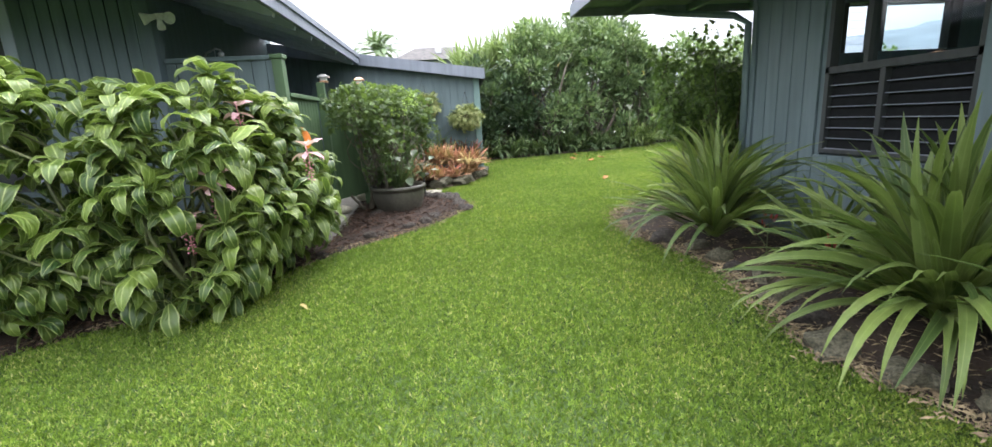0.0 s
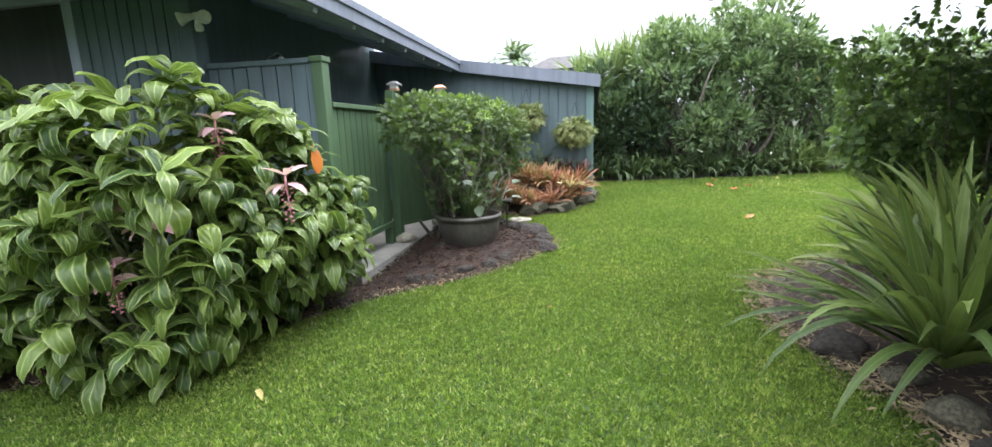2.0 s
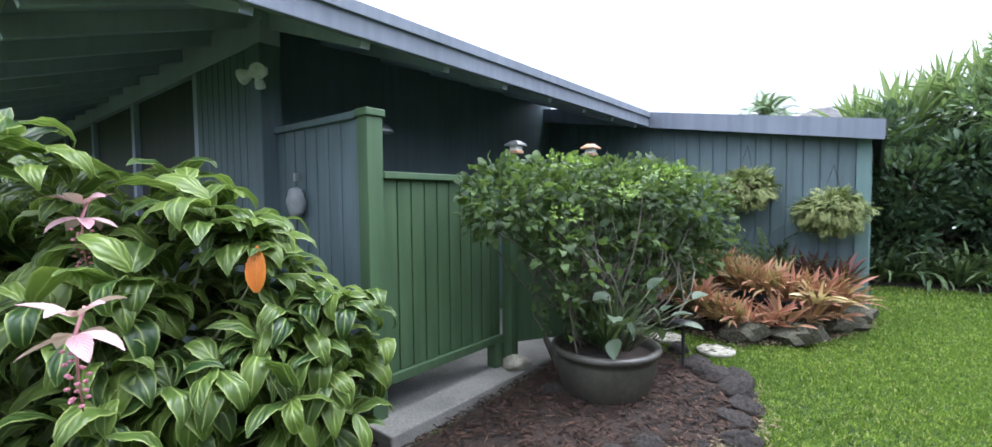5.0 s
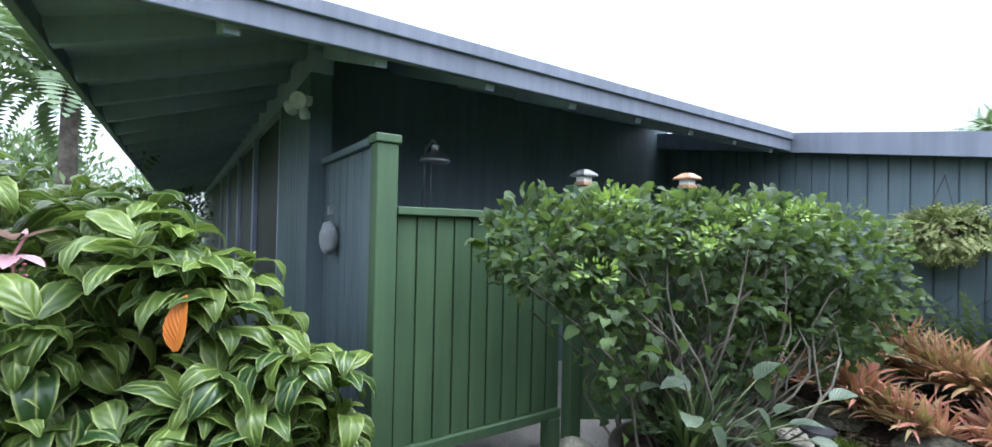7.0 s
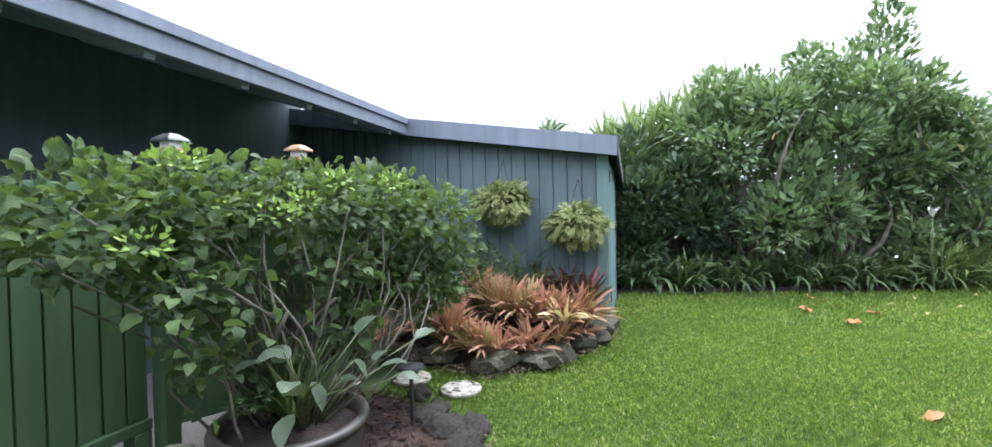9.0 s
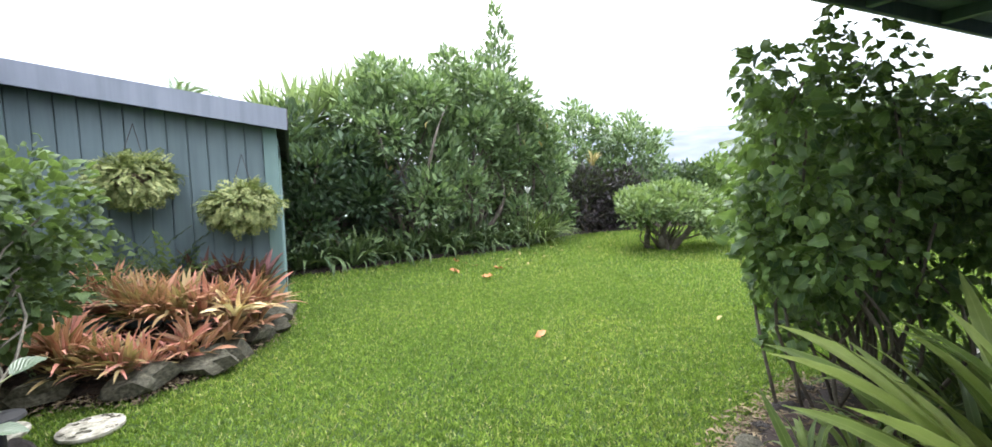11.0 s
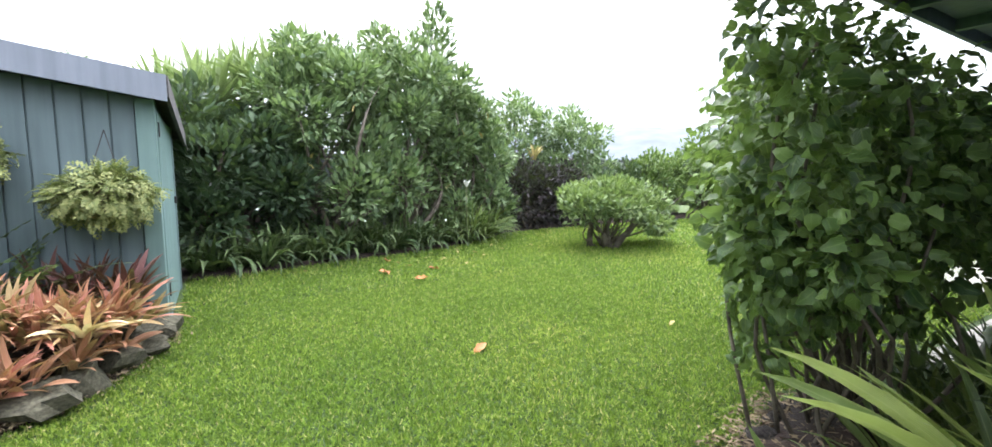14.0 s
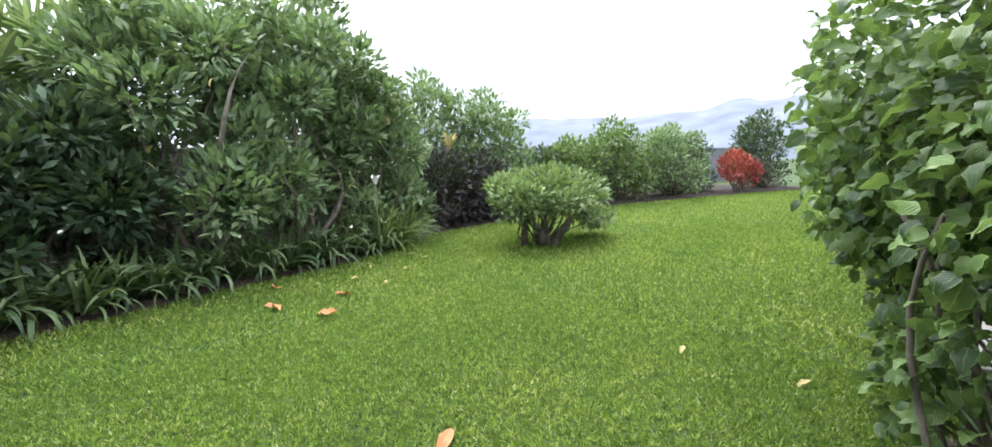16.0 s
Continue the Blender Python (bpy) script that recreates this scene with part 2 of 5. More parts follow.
L_YELLOW = leaf_mat("fallen_yellow_leaf", (0.30, 0.24, 0.08), (0.44, 0.36, 0.14), (0.7, 0.6, 0.3), 0.3, 0.6, 0.9, 0.1)
L_FLAME = leaf_mat("orange_dying_leaf", (0.70, 0.20, 0.03), (0.80, 0.27, 0.05), (0.85, 0.4, 0.1), 0.3, 0.45, 0.5, 0.3)
L_LIME = leaf_mat("lime_shrub_leaf", (0.10, 0.19, 0.03), (0.26, 0.38, 0.07), (0.4, 0.5, 0.15), 0.3, 0.45, 0.9, 0.25)
L_BUSH = leaf_mat("low_bush_leaf", (0.055, 0.10, 0.036), (0.20, 0.27, 0.10), (0.3, 0.36, 0.16), 0.3, 0.45, 0.95, 0.25)
L_SPIKE = leaf_mat("pale_spiky_leaf", (0.10, 0.15, 0.06), (0.26, 0.33, 0.15), (0.34, 0.4, 0.2), 0.3, 0.45, 0.9, 0.25, 0.0)
L_CRINUM = leaf_mat("crinum_leaf", (0.085, 0.135, 0.032), (0.27, 0.34, 0.085), (0.38, 0.44, 0.16), 0.45, 0.36, 0.95, 0.28, 0.0)
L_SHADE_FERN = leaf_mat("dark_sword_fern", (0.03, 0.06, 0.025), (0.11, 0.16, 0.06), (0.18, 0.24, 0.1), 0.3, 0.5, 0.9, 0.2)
L_SPOON = leaf_mat("grey_green_spoon_leaf", (0.045, 0.068, 0.042), (0.11, 0.145, 0.095), (0.2, 0.25, 0.17), 0.2, 0.35, 0.9, 0.1)
L_PALM = leaf_mat("palm_frond", (0.07, 0.12, 0.06), (0.18, 0.25, 0.13), (0.3, 0.35, 0.2), 0.3, 0.45, 0.9, 0.15, 0.0)


def grass_mat():
    """Mown turf: colour by blade, with broad lighter and drier patches."""
    m, n, l, b = nodes_of("lawn_grass")
    geo = n.new("ShaderNodeNewGeometry")
    blade = ramp_node(n, [(0.0, (0.038, 0.078, 0.012)), (0.5, (0.124, 0.203, 0.028)), (0.9, (0.240, 0.328, 0.060)), (1.0, (0.46, 0.42, 0.20))])
    l.new(geo.outputs["Random Per Island"], blade.inputs["Fac"])
    patch = noise_node(n, l, 0.9, 6.0)
    pr = ramp_node(n, [(0.3, (0.72, 0.80, 0.75)), (0.55, (1.0, 1.0, 1.0)), (0.75, (1.4, 1.18, 1.3))])
    l.new(patch.outputs["Fac"], pr.inputs["Fac"])
    col = mix_node(n, l, blade.outputs["Color"], pr.outputs["Color"], 0.8, "MULTIPLY")
    tuft = noise_node(n, l, 17.0, 5.0)
    tr_ = ramp_node(n, [(0.34, (0.52, 0.56, 0.48)), (0.64, (1.32, 1.27, 1.27))])
    l.new(tuft.outputs["Fac"], tr_.inputs["Fac"])
    col = mix_node(n, l, col, tr_.outputs["Color"], 0.85, "MULTIPLY")
    l.new(col, b.inputs["Base Color"])
    b.inputs["Roughness"].default_value = 0.5
    b.inputs["Specular IOR Level"].default_value = 0.25
    tr = n.new("ShaderNodeBsdfTranslucent")
    l.new(mix_node(n, l, col, (0.4, 0.62, 0.06), 0.25), tr.inputs["Color"])
    ms = n.new("ShaderNodeMixShader")
    ms.inputs["Fac"].default_value = 0.4
    l.new(b.outputs[0], ms.inputs[1])
    l.new(tr.outputs[0], ms.inputs[2])
    l.new(ms.outputs[0], n["Material Output"].inputs["Surface"])
    return m


L_GRASS = grass_mat()


def glass_mat(name, tint=(0.9, 0.95, 0.95)):
    m, n, l, b = nodes_of(name)
    gl = n.new("ShaderNodeBsdfGlossy")
    gl.inputs["Roughness"].default_value = 0.03
    tr = n.new("ShaderNodeBsdfTransparent")
    tr.inputs["Color"].default_value = (*tint, 1)
    facing = n.new("ShaderNodeLayerWeight")
    facing.inputs["Blend"].default_value = 0.5
    power = n.new("ShaderNodeMath"); power.operation = "POWER"; power.inputs[1].default_value = 5.0
    l.new(facing.outputs["Facing"], power.inputs[0])
    gloss = n.new("ShaderNodeMath"); gloss.operation = "MULTIPLY_ADD"; gloss.inputs[1].default_value = 0.9; gloss.inputs[2].default_value = 0.04
    l.new(power.outputs[0], gloss.inputs[0])
    ms = n.new("ShaderNodeMixShader")
    l.new(gloss.outputs[0], ms.inputs["Fac"])
    l.new(tr.outputs[0], ms.inputs[1])
    l.new(gl.outputs[0], ms.inputs[2])
    l.new(ms.outputs[0], n["Material Output"].inputs["Surface"])
    return m


M_GLASS = glass_mat("window_glass")
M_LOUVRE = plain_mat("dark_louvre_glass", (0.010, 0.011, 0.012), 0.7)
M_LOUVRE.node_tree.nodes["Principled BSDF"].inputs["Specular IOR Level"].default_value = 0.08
M_SMOKE = glass_mat("smoked_louvre_glass", (0.35, 0.36, 0.36))
M_TWIG = rough_mat("pale_grey_twig", (0.075, 0.068, 0.052), (0.20, 0.18, 0.14), 9.0, 0.9, 60.0, 0.6, 0.004)
M_TWIG_DARK = rough_mat("weathered_brown_twig", (0.05, 0.042, 0.032), (0.15, 0.13, 0.10), 9.0, 0.9, 60.0, 0.6, 0.004)
# distance haze is mixed into the hills' pale blue base colour
M_HILL = rough_mat("hills_with_painted_haze", (0.118, 0.136, 0.172), (0.132, 0.150, 0.188), 0.004, 1.0, 0.02, 0.0)
M_BOARD_BROWN = plain_mat("brown_cardboard", (0.24, 0.17, 0.11), 0.8)
M_COIR = rough_mat("coir_basket", (0.07, 0.05, 0.035), (0.20, 0.15, 0.10), 14.0, 0.95, 70.0, 0.9, 0.01)
M_WIRE_FENCE = paint_mat("dark_grey_fence", (0.11, 0.12, 0.13), (0.07, 0.08, 0.09))
M_PEBBLE = rough_mat("pebble_stepping_stone", (0.16, 0.15, 0.11), (0.42, 0.40, 0.33), 22.0, 0.85, 60.0, 0.7, 0.006)

# ---- geometry helpers ----
def ground_z(x, y):
    """The lawn rises gently away from the start, and levels out far off."""
    y = min(max(y, -12.0), 16.0)
    return 0.03 + 0.0375 * (y - 2.8)


def link_mesh(name, me, material, parent=None, label=""):
    me.materials.clear()
    me.materials.append(material)
    ob = new(name, me)
    if parent:
        ob.parent = parent
    if label:
        ob["label"] = label
    return ob


def part(name, bm, material, parent=None, label="", smooth=False):
    me = bpy.data.meshes.new(name)
    bm.normal_update()
    bm.to_mesh(me)
    bm.free()
    if smooth:
        me.shade_smooth()
    return link_mesh(name, me, material, parent, label)


def thing(name, x, y, z, label, category, group="", rz=0.0):
    ob = new(name)
    ob.matrix_world = pose(x, y, z, 0, 0, rz)
    ob.empty_display_size = 0.1
    return tagged(ob, label, category, group)


def add_box(bm, x0, x1, y0, y1, z0, z1, bevel=0.0, m=None):
    r = bmesh.ops.create_cube(bm, size=1.0)
    vs = r["verts"]
    for v in vs:
        v.co = Vector((x0 + (v.co.x + 0.5) * (x1 - x0), y0 + (v.co.y + 0.5) * (y1 - y0), z0 + (v.co.z + 0.5) * (z1 - z0)))
    if bevel:
        es = list({e for v in vs for e in v.link_edges})
        out = bmesh.ops.bevel(bm, geom=es, offset=bevel, segments=2, affect="EDGES", profile=0.5)
        vs = list({v for f in out["faces"] for v in f.verts} | {v for v in vs if v.is_valid})
    if m:
        for v in vs:
            v.co = m @ v.co
    return vs


def box(x0, x1, y0, y1, z0, z1, bevel=0.0):
    bm = bmesh.new()
    add_box(bm, x0, x1, y0, y1, z0, z1, bevel)
    return bm


def lathe(profile, segments=32):
    """A turned shape from (radius, height) pairs, from the bottom up."""
    bm = bmesh.new()
    rings = []
    for r, z in profile:
        rings.append([bm.verts.new((r * math.cos(a), r * math.sin(a), z)) for a in (2 * math.pi * i / segments for i in range(segments))])
    for a, b in zip(rings, rings[1:]):
        for i in range(segments):
            j = (i + 1) % segments
            bm.faces.new((a[i], a[j], b[j], b[i]))
    bm.faces.new(list(reversed(rings[0])))
    bm.faces.new(rings[-1])
    return bm


def tubes(paths, sides=6):
    """Tapered tubes: each path is a list of (point, radius)."""
    verts, faces = [], []
    for path in paths:
        base = len(verts)
        for k, (p, r) in enumerate(path):
            a = Vector(path[max(k - 1, 0)][0])
            b = Vector(path[min(k + 1, len(path) - 1)][0])
            d = (b - a).normalized()
            u = d.orthogonal().normalized()
            w = d.cross(u)
            for i in range(sides):
                ang = 2 * math.pi * i / sides
                verts.append(Vector(p) + (u * math.cos(ang) + w * math.sin(ang)) * r)
            if k:
                for i in range(sides):
                    j = (i + 1) % sides
                    faces.append((base + (k - 1) * sides + i, base + (k - 1) * sides + j, base + k * sides + j, base + k * sides + i))
        faces.append(tuple(base + (len(path) - 1) * sides + i for i in range(sides)))
        faces.append(tuple(base + sides - 1 - i for i in range(sides)))
    me = bpy.data.meshes.new("tube")
    me.from_pydata(verts, [], faces)
    me.shade_smooth()
    return me


def leaf_shape(length, width, n=5, droop=0.6, fold=0.25, shape="oval", wave=0.0, rise=0.0, twist=0.0):
    """One leaf along +y from the origin, face up: vertices, quads and a uv for each vertex."""
    V, UV, F = [], [], []
    y = z = 0.0
    ang = rise
    for k in range(n + 1):
        s = k / n
        if shape == "oval":
            w = math.sin(math.pi * min(0.985, 0.03 + 0.97 * s) ** 0.85) ** 0.8
        elif shape == "strap":
            w = min(1.0, 0.55 + 1.6 * s) * max(0.02, 1 - s ** 3.2)
        elif shape == "tooth":
            w = math.sin(math.pi * min(0.98, 0.05 + 0.95 * s) ** 0.62) ** 0.9 * (1.1 if k % 2 else 0.9)
        else:
            w = max(0.02, 1 - s)
        w *= width / 2
        tw = twist * s
        for j, side in enumerate((-1, 0, 1)):
            zz = abs(side) * fold * w + wave * w * math.sin(5 * s * math.pi + side)
            xx = side * w
            V.append((xx * math.cos(tw) - zz * math.sin(tw), y - math.sin(ang) * zz, z + zz * math.cos(ang) * math.cos(tw) + xx * math.sin(tw)))
            UV.append((0.5 + side * 0.5, s))
        step = length / n
        y += step * math.cos(ang)
        z += step * math.sin(ang)
        ang -= droop / n * (0.4 + 1.2 * s)
    for k in range(n):
        for j in range(2):
            a = k * 3 + j
            F.append((a, a + 1, a + 4, a + 3))
    return np.array(V), np.array(F), np.array(UV)


def mesh_from(name, V, F, UV):
    """A mesh of quads or triangles from arrays, with a uv for each vertex."""
    me = bpy.data.meshes.new(name)
    nf, k = F.shape
    me.vertices.add(len(V))
    me.vertices.foreach_set("co", V.astype(np.float32).ravel())
    me.loops.add(nf * k)
    me.loops.foreach_set("vertex_index", F.astype(np.int32).ravel())
    me.polygons.add(nf)
    me.polygons.foreach_set("loop_start", np.arange(0, nf * k, k, dtype=np.int32))
    me.polygons.foreach_set("loop_total", np.full(nf, k, dtype=np.int32))
    uvl = me.uv_layers.new(name="UVMap")
    uvl.data.foreach_set("uv", UV[F.ravel()].astype(np.float32).ravel())
    me.update(calc_edges=True)
    me.shade_smooth()
    return me


def frames(P, D, roll=0.35, rng=None, up=(0, 0, 1)):
    """Arrays of axes for leaves at P that point along D, faces up."""
    D = D / np.linalg.norm(D, axis=1, keepdims=True)
    U = np.tile(np.array(up, float), (len(P), 1)) + (rng.normal(0, roll, P.shape) if rng is not None else 0)
    X = np.cross(D, U)
    X /= np.linalg.norm(X, axis=1, keepdims=True) + 1e-9
    Z = np.cross(X, D)
    return np.stack([X, D, Z], axis=2)


def leaf_cloud(name, shapes, P, D, S, rng, material, parent, label="", roll=0.35):
    """Many leaves joined into one mesh."""
    R = frames(P, D, roll, rng)
    pick = rng.integers(0, len(shapes), len(P))
    Vs, Fs, UVs, off = [], [], [], 0
    for i, (V, F, UV) in enumerate(shapes):
        sel = np.where(pick == i)[0]
        if not len(sel):
            continue
        W = np.einsum("nij,kj->nki", R[sel], V) * S[sel, None, None] + P[sel, None, :]
        Vs.append(W.reshape(-1, 3))
        Fs.append((F[None] + (np.arange(len(sel)) * len(V))[:, None, None]).reshape(-1, F.shape[1]) + off)
        UVs.append(np.tile(UV, (len(sel), 1)))
        off += len(sel) * len(V)
    ob = link_mesh(name, mesh_from(name, np.vstack(Vs), np.vstack(Fs), np.vstack(UVs)), material, parent, label)
    ob["kind"] = "stuff"
    return ob


def leaf_objects(name, meshes, P, D, S, rng, parent, roll=0.35):
    """Leaves as objects of their own on shared meshes."""
    R = frames(P, D, roll, rng)
    for i in range(len(P)):
        ob = new(name, meshes[int(rng.integers(0, len(meshes)))])
        ob.parent = parent
        m = Matrix([[*(R[i][r] * S[i]), P[i][r]] for r in range(3)] + [[0, 0, 0, 1]])
        ob.matrix_basis = m


def shared(name, shapes, material):
    out = []
    for V, F, UV in shapes:
        me = mesh_from(name, V, F, UV)
        me.materials.append(material)
        out.append(me)
    return out


def unit(v):
    return v / (np.linalg.norm(v, axis=-1, keepdims=True) + 1e-9)

# ---- ground ----
rng = np.random.default_rng(5)
gx = np.concatenate([np.linspace(-400, -14, 8), np.arange(-12, 26, 0.5), np.linspace(28, 400, 8)])
gy = np.concatenate([np.linspace(-400, -14, 8), np.arange(-12, 18, 0.5), np.linspace(20, 400, 8)])
GV = np.array([(x, y, ground_z(x, y) + 0.012 * noise.noise((x * 0.7, y * 0.7, 0))) for y in gy for x in gx])
GF = np.array([(j * len(gx) + i, j * len(gx) + i + 1, (j + 1) * len(gx) + i + 1, (j + 1) * len(gx) + i) for j in range(len(gy) - 1) for i in range(len(gx) - 1)])
tagged(link_mesh("ground", mesh_from("ground", GV, GF, GV[:, :2] * 0.1), M_GROUND), "rising garden ground under mown green lawn", "ground", kind="structure")

# outlines of the planting beds, walked round from the lawn side
LEFT_BED = [(-9, 2.6), (-5, 2.9), (-3.3, 3.3), (-2.9, 3.62), (-2.3, 3.9), (-1.85, 4.55), (-1.25, 5.3), (-0.5, 5.9), (0.0, 6.55), (0.24, 7.15), (0.05, 7.7), (-0.35, 8.0), (-0.9, 8.25), (-1.52, 8.3), (-1.52, 5.56), (-9, 5.6)]
SHED_BED = [(-1.7, 8.9), (-0.8, 8.95), (-0.25, 8.8), (0.15, 9.02), (0.5, 9.55), (0.78, 10.42), (-1.7, 10.42)]
RIGHT_BED = [(3.6, -1.0), (2.3, 0.3), (2.35, 1.7), (2.12, 2.4), (2.25, 3.1), (2.34, 4.0), (2.1, 4.7), (2.0, 5.2), (2.15, 5.9), (2.7, 6.45), (3.25, 6.75), (4.3, 7.0), (4.75, 6.9), (4.8, 6.2), (4.6, 5.4), (3.6, 5.4)]
HEDGE_BED = [(0.75, 12.5), (2.0, 12.65), (3.0, 12.9), (4.6, 13.1), (5.6, 13.5), (6.6, 14.2), (8.2, 14.5), (10.5, 14.5), (14, 14.3), (18, 13.2), (21, 12.3), (24, 11), (24, 17), (0.75, 17)]


def inside_np(poly, X, Y):
    hit = np.zeros(len(X), bool)
    for (x0, y0), (x1, y1) in zip(poly, poly[1:] + poly[:1]):
        if y0 == y1:
            continue
        c = ((y0 > Y) != (y1 > Y)) & (X < (x1 - x0) * (Y - y0) / (y1 - y0) + x0)
        hit ^= c
    return hit


def edge_distance(poly, X, Y):
    d = np.full(len(X), 9e9)
    for (x0, y0), (x1, y1) in zip(poly, poly[1:] + poly[:1]):
        vx, vy = x1 - x0, y1 - y0
        t = np.clip(((X - x0) * vx + (Y - y0) * vy) / (vx * vx + vy * vy), 0, 1)
        d = np.minimum(d, np.hypot(X - x0 - t * vx, Y - y0 - t * vy))
    return d


def bed(name, poly, height, material, label, step=0.09):
    """A low mound of soil inside an outline, rising from its edge."""
    xs, ys = [p[0] for p in poly], [p[1] for p in poly]
    ax, ay = np.arange(min(xs) - step, max(xs) + 2 * step, step), np.arange(min(ys) - step, max(ys) + 2 * step, step)
    X, Y = [a.ravel() for a in np.meshgrid(ax, ay)]
    keep = inside_np(poly, X, Y)
    d = np.where(keep, edge_distance(poly, X, Y), 0)
    Z = np.array([ground_z(x, y) for x, y in zip(X, Y)]) - 0.03
    rough = np.array([noise.noise((x * 3.1, y * 3.1, 1.7)) * 0.5 + noise.noise((x * 11, y * 11, 3)) * 0.35 for x, y in zip(X, Y)])
    Z += np.where(keep, 0.05 + height * np.clip(d / 0.5, 0, 1) + 0.035 * rough * np.clip(d / 0.15, 0, 1), 0)
    nx = len(ax)
    F = []
    for j in range(len(ay) - 1):
        for i in range(nx - 1):
            q = (j * nx + i, j * nx + i + 1, (j + 1) * nx + i + 1, (j + 1) * nx + i)
            if any(keep[k] for k in q):
                F.append(q)
    V = np.stack([X, Y, Z], 1)
    ob = link_mesh(name, mesh_from(name, V, np.array(F), V[:, :2]), material)
    return tagged(ob, label, "soil", kind="structure")


bed("bed_left", LEFT_BED, 0.07, M_SOIL, "dark red-brown mulch bed along the lawn")
bed("bed_shed", SHED_BED, 0.16, M_SOIL, "dark soil bed in front of the shed")
bed("bed_right", RIGHT_BED, 0.10, M_SOIL, "dark soil bed beside the house wall")
bed("bed_hedge", HEDGE_BED, 0.06, M_SOIL, "dark soil strip under the hedge", 0.2)

# ---- shed ----
def boards(name, parent, x0, x1, y, z0, z1, material, width=0.2, axis="x", gap=0.012, depth=0.022, tops=None):
    """Upright boards, each one a piece, with open grooves; tops gives the height at a place along the wall."""
    n = max(1, round((x1 - x0) / width))
    w = (x1 - x0) / n
    for i in range(n):
        a, b = x0 + i * w + gap / 2, x0 + (i + 1) * w - gap / 2
        top = tops((a + b) / 2) if tops else z1
        if axis == "x":
            bm = box(a, b, y - depth, y, z0, top, 0.003)
        else:
            bm = box(y, y + depth, a, b, z0, top, 0.003)
        part(name, bm, material, parent)


shed_top = lambda x: 2.50 - 0.152 * (x - 0.8)
SHED_Y, SHED_X = 10.40, 0.74
shed = thing("shed", 0, 0, 0, "grey-green board shed with pitched roof and side door", "shed")
bm = bmesh.new()
for q in add_box(bm, -4.0, SHED_X - 0.03, SHED_Y + 0.0, 13.2, 0.2, 1.0):
    if q.co.z > 0.5:
        q.co.z = shed_top(q.co.x) + (-0.002 if q.co.y < 11 else -0.26)
part("wall", bm, M_PAINT, shed)
boards("board", shed, -3.4, SHED_X - 0.12, SHED_Y - 0.002, 0.31, 2.4, M_PAINT, 0.17, "x", 0.014, 0.02, lambda x: shed_top(x) - 0.16)
part("corner_post", box(SHED_X - 0.12, SHED_X + 0.012, SHED_Y - 0.035, SHED_Y + 0.10, 0.28, 2.36, 0.006), M_TEAL, shed, "pale teal corner post")
door = part("door", box(SHED_X - 0.03, SHED_X + 0.004, SHED_Y + 0.12, 12.08, 0.40, 2.30, 0.004), M_TEAL, shed, "pale teal boarded door")
boards("door_board", door, SHED_Y + 0.13, 12.07, SHED_X + 0.0045, 0.41, 2.28, M_TEAL, 0.14, "y", 0.006, 0.012)
for hz in (0.62, 2.06):
    part("hinge", box(SHED_X + 0.017, SHED_X + 0.027, SHED_Y + 0.15, SHED_Y + 0.19, hz, hz + 0.13, 0.003), M_BLACK, door, "black hinge")
part("door_latch", box(SHED_X + 0.017, SHED_X + 0.04, 11.95, 12.05, 1.42, 1.50, 0.004), M_BLACK, door)
part("back_post", box(SHED_X - 0.03, SHED_X + 0.02, 12.09, 12.28, 0.3, 2.3, 0.005), M_PAINT, shed)


def slab(corners, thick):
    """A flat roof plate from four corners of its upper side."""
    bm = bmesh.new()
    up = [bm.verts.new(c) for c in corners]
    dn = [bm.verts.new((c[0], c[1], c[2] - thick)) for c in corners]
    bm.faces.new(up)
    bm.faces.new(list(reversed(dn)))
    for i in range(4):
        j = (i + 1) % 4
        bm.faces.new((up[j], up[i], dn[i], dn[j]))
    bmesh.ops.recalc_face_normals(bm, faces=bm.faces)
    return bm


sx0, sx1 = -4.2, 0.86
part("roof", slab([(sx0, 10.2, shed_top(sx0) + 0.05), (sx1, 10.2, shed_top(sx1) + 0.05), (sx1, 13.4, shed_top(sx1) - 0.22), (sx0, 13.4, shed_top(sx0) - 0.22)], 0.05), M_ROOF, shed, "dark shingle roof")
bm = bmesh.new()
for y0, y1 in ((10.17, 10.205),):
    vs = add_box(bm, sx0, sx1, y0, y1, 0, 1)
    for v in vs:
        v.co.z = shed_top(v.co.x) + (0.045 if v.co.z > 0.5 else -0.17)
part("fascia", bm, M_FASCIA, shed, "grey-violet fascia board")
bm = bmesh.new()
vs = add_box(bm, sx1 - 0.02, sx1 + 0.012, 10.2, 13.4, 0, 1)
for v in vs:
    v.co.z = shed_top(sx1) - 0.085 * (v.co.y - 10.2) + (0.045 if v.co.z > 0.5 else -0.13)
part("barge_board", bm, M_ROOF, shed)

# ---- left house: hipped roof with deep eaves ----
EX, EY, EZ = -1.70, 4.03, 2.73   # eave edges and underside
house = thing("house", 0, 0, 0, "blue-grey house with deep hipped eaves and exposed rafters", "house")
P0 = 0.33
far_x, far_y = -24.0, 10.15
rise = lambda d: EZ + P0 * d
bm = bmesh.new()
rx, ry = EX - 5.0, EY + 5.0
v = [bm.verts.new(p) for p in [(EX, EY, EZ + 0.17), (EX, far_y, EZ + 0.17), (rx, far_y, rise(5) + 0.17), (rx, ry, rise(5) + 0.17), (far_x, ry, rise(5) + 0.17), (far_x, EY, EZ + 0.17)]]
lo = [bm.verts.new((p.co.x, p.co.y, p.co.z - 0.09)) for p in v]
bm.faces.new((v[0], v[1], v[2], v[3]))
bm.faces.new((v[0], v[3], v[4], v[5]))
